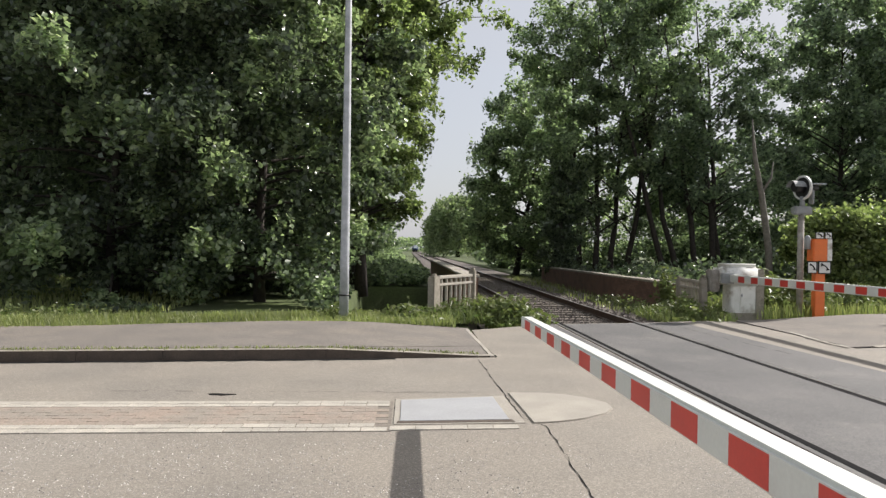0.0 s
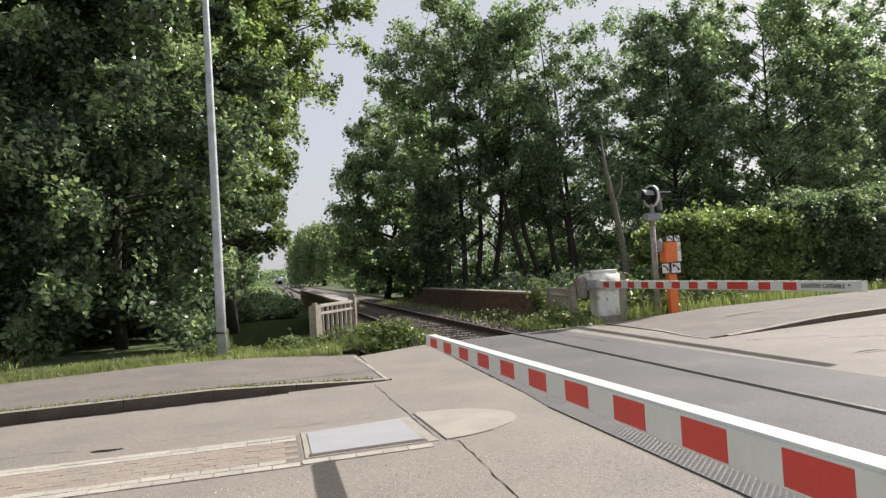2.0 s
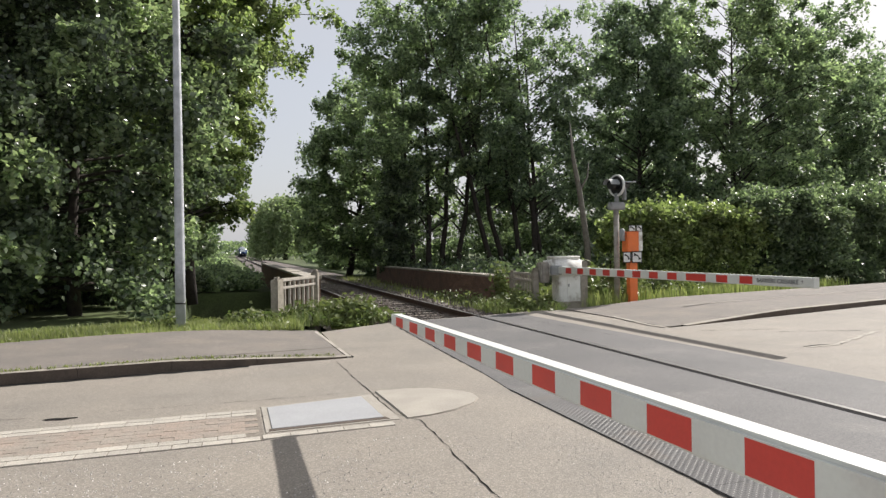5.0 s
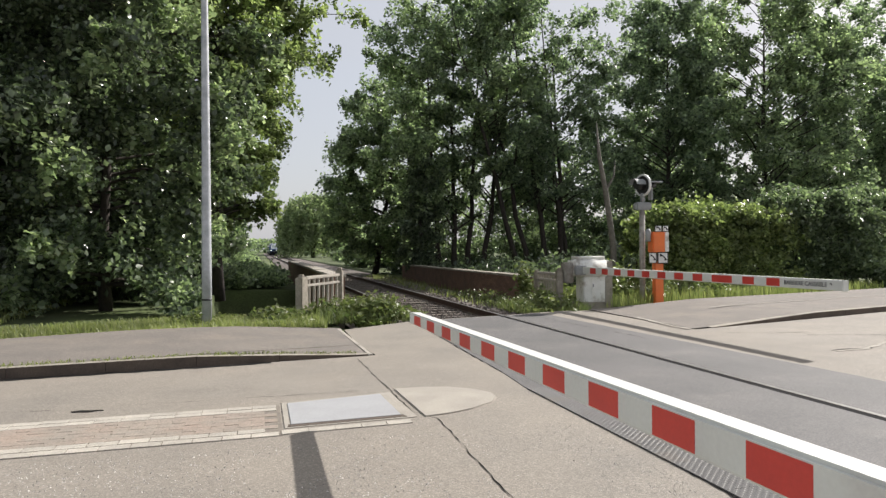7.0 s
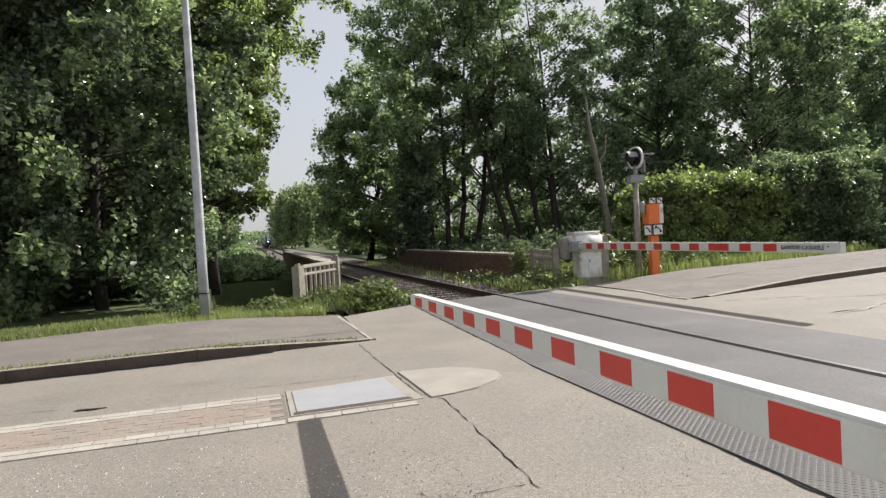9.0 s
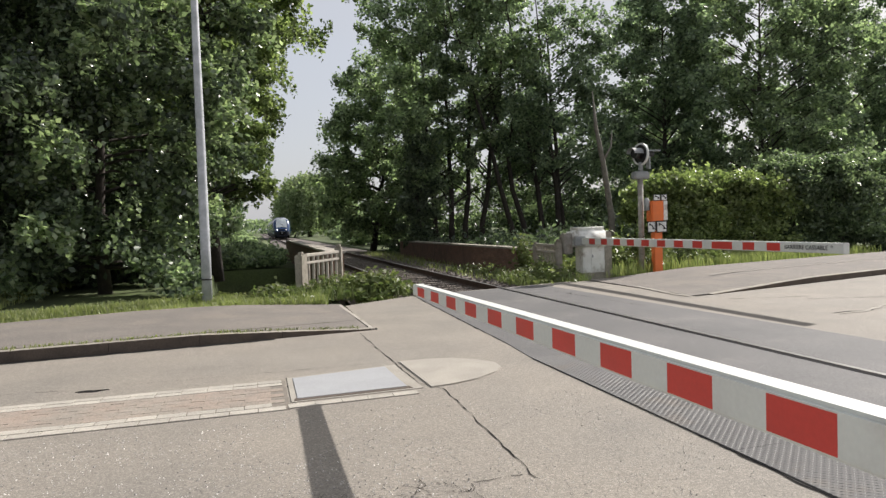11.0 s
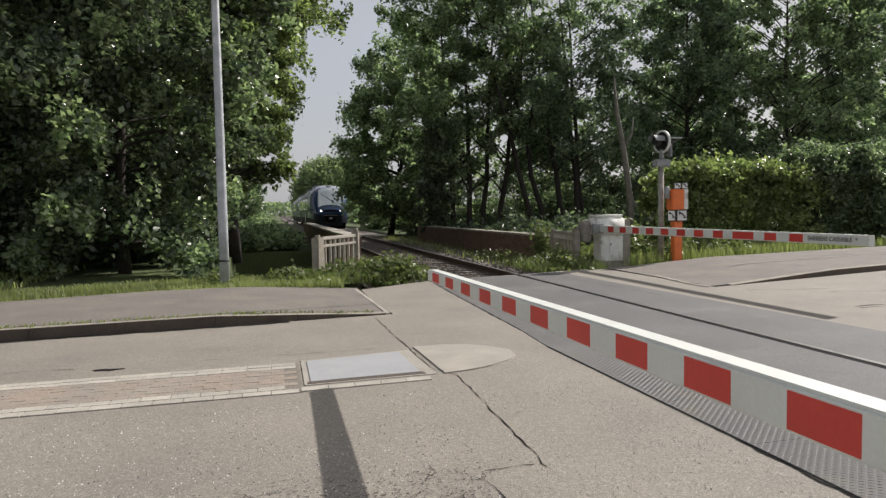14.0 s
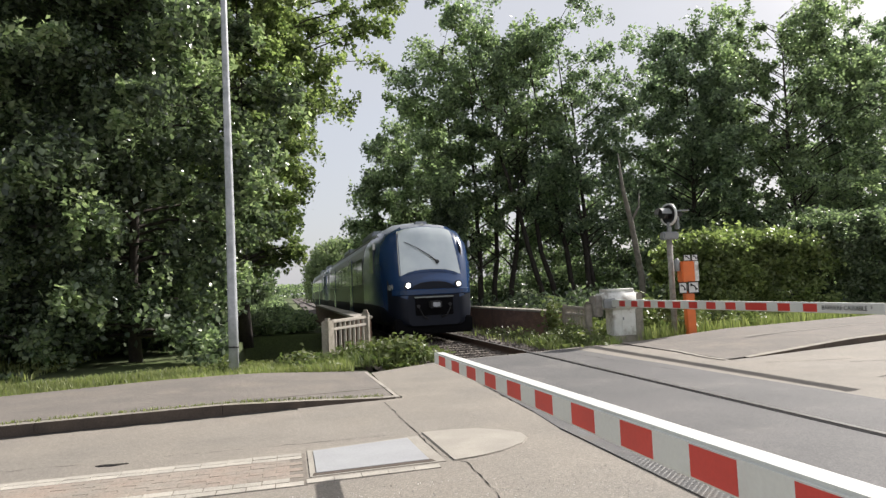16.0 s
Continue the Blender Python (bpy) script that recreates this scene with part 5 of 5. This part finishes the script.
# far woods that close the distance
rng = np.random.default_rng(77)
n = 26000
fx = rng.uniform(-170, 230, n)
ht = 7 + 4 * np.sin(fx * 0.06) + 2.5 * np.sin(fx * 0.21 + 1)
pts = np.stack([fx, 260 + 40 * rng.uniform(0, 1, n) + np.abs(fx) * 0.1, ht * rng.uniform(0, 1, n) ** 0.7], 1)
back_wood = np.stack([rng.uniform(-60, 60, 5000), rng.uniform(440, 480, 5000), 9 * rng.uniform(0, 1, 5000) ** 0.8], 1)
pts = np.concatenate([pts[(pts[:, 0] < -9) | (pts[:, 0] > 6)], back_wood])
tagged(part("far_woods", leaf_mesh("far_woods", pts, 1.3, rng, 0.4), LEAF_B), "distant green tree line on the horizon", "woods", "", "stuff")

# grass and weeds


def scatter(n, rng, x0, x1, y0f, y1f, z):
    x = rng.uniform(x0, x1, n)
    lo, hi = y0f(x), y1f(x)
    y = lo + (hi - lo) * rng.uniform(0, 1, n)
    keep = rng.uniform(0, 1, n) < 0.45 + 0.55 * (np.sin(x * 2.1) * np.sin(y * 3.3 + x) > -0.3)
    return np.stack([x, y, np.full(n, z)], 1)[keep]


rng = np.random.default_rng(21)
back = lambda x: np.where(x > -6, 12.0 + 0.06 * (x + 4), 11.86 + 0.36 * (np.maximum(x, -10) + 6) + 0.085 * np.minimum(x + 10, 0))
tagged(part("grass_verge", blade_mesh("grass_verge", scatter(42000, rng, -17, -2.9, back, lambda x: back(x) + 1.9, 0.0), 0.17, rng, 0.009, 0.6), GRASS), "sunlit rough grass verge behind the pavement", "grass", "", "stuff")
tagged(part("lawn", blade_mesh("lawn", scatter(26000, rng, -34, -9, lambda x: back(x) + 1.5, lambda x: 30 + 0 * x, -0.06), 0.16, rng, 0.02), GRASS), "open sunlit lawn behind the trees", "grass", "", "stuff")
tagged(part("grass_verge", blade_mesh("grass_verge", scatter(11000, rng, 4.0, 15, lambda x: 14.5 + 0.25 * (x - 4), lambda x: 18.6 + 0.2 * (x - 4), -0.03), 0.34, rng, 0.012), GRASS), "tall rough grass below the hedge", "grass", "", "stuff")
tagged(part("trackside_grass", blade_mesh("trackside_grass", np.concatenate([scatter(7000, rng, -2.05, -1.35, lambda x: 13.2 + 0 * x, lambda x: 42 + 0 * x, -0.25), scatter(1500, rng, 1.7, 2.95, lambda x: 14.2 + 0 * x, lambda x: 40 + 0 * x, -0.18)]), 0.22, rng, 0.012), GRASS), "grass along the track bed", "grass", "", "stuff")
tagged(part("kerb_grass", blade_mesh("kerb_grass", np.array([(x, kerb_y(x) + 0.19 + 0.05 * rng.normal(), drop_z(x) - 0.01) for x in rng.uniform(-12, -2.8, 1500)]), 0.045, rng, 0.006, 0.9), GRASS), "short dry grass along the back of the kerb", "grass", "", "stuff")
tagged(part("rough_grass", blade_mesh("rough_grass", np.concatenate([scatter(1300, rng, -3.5, -1.25, lambda x: 12.95 + 0 * x, lambda x: 14.3 + 0 * x, 0.0), scatter(1500, rng, 1.7, 3.3, lambda x: 14.2 + 0 * x, lambda x: 16.6 + 0 * x, -0.1)]), 0.27, rng, 0.008, 0.9), WEED), "tall rough grass round the fence foot", "grass", "", "stuff")


def weeds(name, centre, size, n, leaf, seed, label, flowers=0):
    r = np.random.default_rng(seed)
    k = 46
    off = np.clip(r.normal(size=(k, 2)) * 0.30, -0.75, 0.75)
    mid = np.stack([off[:, 0] * size[0], off[:, 1] * size[1], (0.12 + r.uniform(0.05, 1, k) ** 1.3) * 1.25 * size[2] * np.exp(-2.2 * (off ** 2).sum(1))], 1)
    i = r.integers(0, k, n)
    pts = mid[i] + r.normal(size=(n, 3)) * np.array([0.10, 0.10, 0.07])
    pts[:, 2] = np.abs(pts[:, 2])
    t = thing(name, pose(*centre), label, "weeds")
    bm = bmesh.new()
    for m in mid:
        tube(bm, [(m[0], m[1], -0.1), (m[0] + 0.02, m[1], m[2])], [0.006, 0.003], 4)
    part("stalks", bm, WEED, t)["kind"] = "stuff"
    part("leaves", leaf_mesh("leaves", pts, leaf, r, 0.7, 1.7), WEED, t)
    if flowers:
        part("flowers", leaf_mesh("flowers", mid[:flowers] + np.array([0, 0, 0.05]), 0.04, r, 2.0, 1.0), FLOWER, t)
    return t


weeds("weeds", (-2.55, 13.85, 0), (1.5, 0.8, 0.28), 1700, 0.05, 1, "leafy green weeds round the fence foot")
weeds("weeds", (-1.75, 13.45, 0), (1.0, 0.8, 0.34), 1500, 0.06, 2, "leafy green weeds beside the track")
weeds("weeds", (-1.85, 14.9, -0.15), (0.5, 1.6, 0.30), 700, 0.07, 12, "leafy green weeds beside the track")
weeds("weeds", (-3.75, 13.3, 0), (0.9, 0.9, 0.22), 800, 0.06, 3, "green weeds and grass beside the fence", 3)
weeds("weeds", (2.55, 15.0, -0.1), (1.1, 1.6, 0.36), 900, 0.06, 4, "leafy weeds beside the barrier machine")
weeds("weeds", (4.5, 15.9, 0), (1.3, 1.0, 0.8), 1800, 0.08, 5, "tall green weeds behind the concrete post")
weeds("weeds", (5.6, 15.9, 0), (1.4, 1.0, 0.55), 1500, 0.07, 6, "green weeds round the telephone post")
weeds("weeds", (7.4, 16.6, 0), (2.2, 1.0, 0.45), 1500, 0.07, 7, "low weeds at the edge of the pavement", 4)
weeds("weeds", (3.2, 16.2, 0), (1.0, 1.2, 0.5), 500, 0.07, 8, "weeds growing through the concrete fence")
weeds("weeds", (2.4, 18.5, -0.15), (0.7, 4.0, 0.25), 500, 0.06, 9, "low weeds along the parapet foot")
weeds("weeds", (3.0, 17.5, 0), (0.5, 0.4, 0.75), 500, 0.07, 10, "ivy on the end of the parapet")
weeds("weeds", (-5.2, 13.3, 0), (0.7, 0.5, 0.2), 350, 0.06, 11, "weeds with white flowers at the lamp post foot", 6)
tagged(part("grass_tuft", blade_mesh("grass_tuft", np.array([(-2.745 + 0.03 * rng.normal(), 2.42 + 0.12 * rng.normal(), 0.0) for _ in range(520)]), 0.04, rng, 0.004, 1.2), GRASS), "small dry grass tuft at the paver edge", "grass", "", "stuff")
weeds("weeds", (-10.5, 12.8, 0), (3.0, 0.8, 0.2), 900, 0.05, 14, "low weeds with white flowers in the verge", 14)

# ---- the railcars ----
CAR_LEN = 28.6
FULL = [(1.22, 0.38), (1.40, 0.55), (1.45, 1.0), (1.45, 2.3), (1.36, 2.85), (1.12, 3.22), (0.70, 3.44), (0.25, 3.50), (0.0, 3.51)]
SECT = [(0.0, 0.74, 1.60), (0.08, 0.90, 1.68), (0.28, 1.08, 1.90), (0.62, 1.22, 2.55), (0.95, 1.31, 3.10), (1.3, 1.38, 3.34), (1.9, 1.45, 3.42), (2.6, 1.45, 3.51)]


def outline(w, h):
    half = [(x * w / 1.45, 0.38 + (z - 0.38) * (h - 0.38) / 3.13) for x, z in FULL]
    return half + [(-x, z) for x, z in half[-2::-1]]


def railcar(name, label, number):
    c = thing(name, pose(0, 0, 0), label, "railcar", "coupled railcars")
    stations = [(s, w, h) for s, w, h in SECT] + [(4.6, 1.45, 3.51), (9, 1.45, 3.51), (14.3, 1.45, 3.51)]
    stations += [(CAR_LEN - s, w, h) for s, w, h in reversed(stations[:-1])]
    bm = bmesh.new()
    rings = [[bm.verts.new((x, s, z)) for x, z in outline(w, h)] for s, w, h in stations]
    n = len(rings[0])
    for (s0, _, _), (s1, _, _), a, b in zip(stations, stations[1:], rings, rings[1:]):
        for k in range(n):
            f = bm.faces.new((a[k], a[(k + 1) % n], b[(k + 1) % n], b[k]))
            f.smooth = True
            q = f.calc_center_median()
            end = min(q.y, CAR_LEN - q.y)
            if q.z < (1.2 if end < 0.5 else 0.95):
                f.material_index = 4 if end < 1.5 else 2
            elif end < 4.7:
                f.material_index = 3 if q.z > 3.1 and end > 0.95 else 0
            else:
                f.material_index = 3 if q.z > 3.0 else 1
    for ring in (rings[0][::-1], rings[-1]):
        bm.faces.new(ring).material_index = 4
    part("body", bm, [BLUE, SILVER, TRAIN_DARK, ROOF, TRAIN_NOSE], c, "blue cab ends and silver-grey sides, dark reflections in their colour")
    for e in (0, 1):
        y = lambda s: s if e == 0 else CAR_LEN - s
        # windscreen, its dark surround, wiper
        for nm, mat, off, x0, x1, sa, sb in (("screen_surround", BLUE, 0.010, 0.93, 0.85, 0.26, 1.18), ("windscreen", WINDSHIELD, 0.020, 0.87, 0.78, 0.30, 1.14)):
            bm = bmesh.new()
            rr = []
            for i in range(7):
                s = sa + (sb - sa) * i / 6
                w = np.interp(s, [q[0] for q in SECT], [q[1] for q in SECT])
                h = np.interp(s, [q[0] for q in SECT], [q[2] for q in SECT])
                ol = outline(w, h)
                xs_o, zs_o = [p[0] for p in ol[:9]][::-1], [p[1] for p in ol[:9]][::-1]
                row = []
                for j in range(9):
                    x = (x0 + (x1 - x0) * i / 6) * (j / 4 - 1)
                    z = np.interp(abs(x), xs_o, zs_o)
                    row.append(bm.verts.new((x, y(s - off), z + off)))
                rr.append(row)
            for r0, r1 in zip(rr, rr[1:]):
                for j in range(8):
                    bm.faces.new((r0[j], r0[j + 1], r1[j + 1], r1[j])).smooth = True
            part(nm, bm, mat, c)
        for px, nm in ((0.92, "screen_pillar"),):
            pl = []
            for ws, wx in ((0.42, px * 1.06), (0.75, px * 1.08), (1.08, px * 1.06)):
                ww, wh = (np.interp(ws, [q[0] for q in SECT], [q[k] for q in SECT]) for k in (1, 2))
                ol = outline(ww, wh)
                pl.append((wx, y(ws - 0.03), float(np.interp(abs(wx), [p[0] for p in ol[:9]][::-1], [p[1] for p in ol[:9]][::-1])) + 0.02))
            part(nm, tube(bmesh.new(), pl, [0.012, 0.035, 0.012], 6), TRAIN_DARK, c)
        edge = []
        for ws, wx in ((0.32, -0.895), (0.6, -0.87), (0.9, -0.835), (1.12, -0.805)):
            ww, wh = (np.interp(ws, [q[0] for q in SECT], [q[k] for q in SECT]) for k in (1, 2))
            ol = outline(ww, wh)
            edge.append((wx, y(ws - 0.025), float(np.interp(abs(wx), [p[0] for p in ol[:9]][::-1], [p[1] for p in ol[:9]][::-1])) + 0.025))
        part("screen_trim", tube(bmesh.new(), edge, [0.014] * 4, 6), SIGN_WHITE, c, "thin white trim")
        wp = []
        for wx, ws in ((0.22, 0.40), (0.0, 0.50), (-0.30, 0.62), (-0.66, 0.78)):
            ww, wh = (np.interp(ws, [q[0] for q in SECT], [q[k] for q in SECT]) for k in (1, 2))
            ol = outline(ww, wh)
            wp.append((wx, y(ws - 0.05), float(np.interp(abs(wx), [p[0] for p in ol[:9]][::-1], [p[1] for p in ol[:9]][::-1])) + 0.05))
        arm = part("wiper", tube(bmesh.new(), wp, [0.026, 0.018, 0.014, 0.010], 6), BLACK, c)
        part("wiper_hub", disc(bmesh.new(), wp[0], (0, -1 if e == 0 else 1, 0.6), 0.05, 0.05, 12), BLACK, arm)
        for x in (-0.72, 0.72):
            yy = 0.02 if e == 0 else CAR_LEN - 0.02
            lamp = part("headlight", disc(bmesh.new(), (x, yy + (0.03 if e == 0 else -0.03), 1.50), (0, -1 if e == 0 else 1, 0.1), 0.10, 0.16, 20), TRAIN_DARK, c)
            part("lens", disc(bmesh.new(), (x, yy - (0.06 if e == 0 else -0.06), 1.505), (0, -1 if e == 0 else 1, 0.1), 0.066, 0.02, 20), (HEADLIGHT if x < 0 else HEADLIGHT_DIM) if e == 0 and number else GLASS_DARK, lamp, "lit white lamp" if e == 0 and number else "")
        bm = bmesh.new()
        rr = []
        for j in range(25):
            x = -1.12 + 2.24 * j / 24
            sx_ = float(np.interp(abs(x), [q[1] for q in SECT], [q[0] for q in SECT]))
            rr.append([bm.verts.new((x * 1.01, y(sx_ - o), z)) for o, z in ((0.0, 1.23), (0.035, 1.25), (0.035, 1.38), (0.0, 1.40))])
        for r0, r1 in zip(rr, rr[1:]):
            for j in range(4):
                bm.faces.new((r0[j], r0[(j + 1) % 4], r1[(j + 1) % 4], r1[j]))
        bm.faces.new(rr[0])
        bm.faces.new(rr[-1][::-1])
        part("front_band", bm, BLUE, c, "bright blue band below the lamps")
        # uncut block; the recess's inner shade is its near-black colour
        part("bumper_recess", boxm((-0.54, y(0.0) - 0.03, 0.66), (0.54, y(0.0) + 0.03, 1.17), 0.02), VOID, c)
        part("recess_frame", boxm((-0.56, y(-0.03) - 0.03, 1.15), (0.56, y(-0.03) + 0.03, 1.19), 0.012), GREY_PAINT, c)
        for hx, hz in ((-0.45, 0.92), (0.45, 0.95)):
            hose = part("hose", tube(bmesh.new(), [(hx, y(0.0), hz), (hx * 0.95, y(-0.12), hz - 0.10), (hx * 0.75, y(-0.12), hz - 0.28), (hx * 0.45, y(-0.04), hz - 0.34)], [0.022] * 4, 7), TRAIN_DARK, c)
            part("hose_end", disc(bmesh.new(), (hx, y(-0.03), hz), (0, -1 if e == 0 else 1, 0), 0.05, 0.03, 12), TRAIN_DARK, hose)
        cp = part("coupler", boxm((-0.16, y(-0.22) - 0.10, 0.86), (0.16, y(-0.22) + 0.22, 1.06), 0.03), TRAIN_DARK, c)
        part("coupler_face", boxm((-0.10, y(-0.34) - 0.01, 0.90), (0.10, y(-0.34) + 0.01, 1.02), 0.008), GALV, cp)
        part("plough", boxm((-1.12, y(0.22) - 0.12, 0.14), (1.12, y(0.22) + 0.12, 0.60), 0.04), VOID, c)
        part("marker_lamp", disc(bmesh.new(), (0.0, y(1.28), 3.30), (0, -1 if e == 0 else 1, 0.3), 0.06, 0.08, 14), SIGN_WHITE, c)
        part("horn_box", boxm((-0.18, y(1.55) - 0.15, 3.30), (0.18, y(1.55) + 0.15, 3.44), 0.03), ROOF, c)
        for sx in (-1, 1):
            bm = bmesh.new()
            q = [(sx * 1.462, y(1.75), 1.95), (sx * 1.462, y(2.75), 1.95), (sx * 1.452, y(2.75), 2.75), (sx * 1.440, y(1.95), 2.75)]
            bm.faces.new([bm.verts.new(p) for p in q])
            r = bmesh.ops.extrude_face_region(bm, geom=list(bm.faces))
            bmesh.ops.translate(bm, vec=(-sx * 0.02, 0, 0), verts=[v for v in r["geom"] if isinstance(v, bmesh.types.BMVert)])
            part("cab_window", bm, GLASS_DARK, c)
            part("mirror", boxm((sx * 1.46 - 0.03, y(1.45) - 0.05, 2.62), (sx * 1.46 + 0.03, y(1.45) + 0.05, 2.82), 0.015), SIGN_WHITE, c)
    for sx in (-1, 1):
        for y0, y1 in ((4.9, 6.6), (6.75, 8.5), (10.2, 12.2), (12.35, 14.25), (14.4, 16.3), (16.45, 18.4), (20.1, 21.9), (22.0, 23.7)):
            part("side_window", boxm((sx * 1.452 - 0.008, y0, 1.65), (sx * 1.452 + 0.008, y1, 2.55), 0.004), GLASS_DARK, c)
        for y0 in (8.75, 18.65):
            dr = part("door", boxm((sx * 1.456 - 0.012, y0, 0.55), (sx * 1.456 + 0.012, y0 + 1.25, 2.7), 0.006), BLUE, c)
            part("door_window", boxm((sx * 1.47 - 0.004, y0 + 0.15, 1.45), (sx * 1.47 + 0.004, y0 + 1.1, 2.5)), GLASS_DARK, dr)
        part("roof_gutter", boxm((sx * 1.20 - 0.02, 2.6, 3.13), (sx * 1.20 + 0.02, CAR_LEN - 2.6, 3.17), 0.006), SIGN_WHITE, c, "pale line along the roof edge")
    for yb in (4.6, CAR_LEN - 4.6):
        bg = part("bogie", boxm((-1.15, yb - 1.6, 0.32), (1.15, yb + 1.6, 0.62), 0.05), TRAIN_DARK, c)
        for dy in (-1.1, 1.1):
            for x in (-0.85, 0.85):
                part("wheel", disc(bmesh.new(), (x, yb + dy, 0.43), (1, 0, 0), 0.42, 0.13, 24), TRAIN_DARK, bg)
    part("underframe", boxm((-1.2, 6.8, 0.28), (1.2, CAR_LEN - 6.8, 0.7), 0.05), TRAIN_DARK, c)
    part("roof_unit", boxm((-0.8, 7.0, 3.42), (0.8, 10.5, 3.68), 0.06), ROOF, c)
    part("roof_unit", boxm((-0.8, 17.0, 3.42), (0.8, 20.5, 3.68), 0.06), ROOF, c)
    if number:
        cu = bpy.data.curves.new("fleet_number", "FONT")
        cu.body = "109"
        cu.size = 0.22
        cu.align_x, cu.align_y = "CENTER", "CENTER"
        cu.materials.append(SIGN_WHITE)
        o = new("fleet_number", cu)
        o.parent = c
        o.matrix_basis = pose(-1.165, 0.43, 1.46, 90, 0, -67)
    return c


TRAIN = railcar("railcar", "blue and silver diesel railcar with lit headlights on the track", True)
TRAIN_REAR = railcar("railcar", "second blue and silver railcar coupled behind the first", False)


def motions():
    rows = [(0.0, 376.0), (2.5, 313.0), (5.0, 252.0), (8.0, 182.0), (9.5, 148.0), (11.0, 115.0), (12.5, 82.4), (13.0, 72.0), (13.5, 61.8), (14.0, 51.9), (14.5, 43.0), (15.0, 34.6), (15.5, 26.7), (16.0, 18.9)]
    walk(TRAIN, [(t, pose(0, y, 0.01)) for t, y in rows])
    walk(TRAIN_REAR, [(t, pose(0, y + CAR_LEN + 0.75, 0.01)) for t, y in rows])


motions()
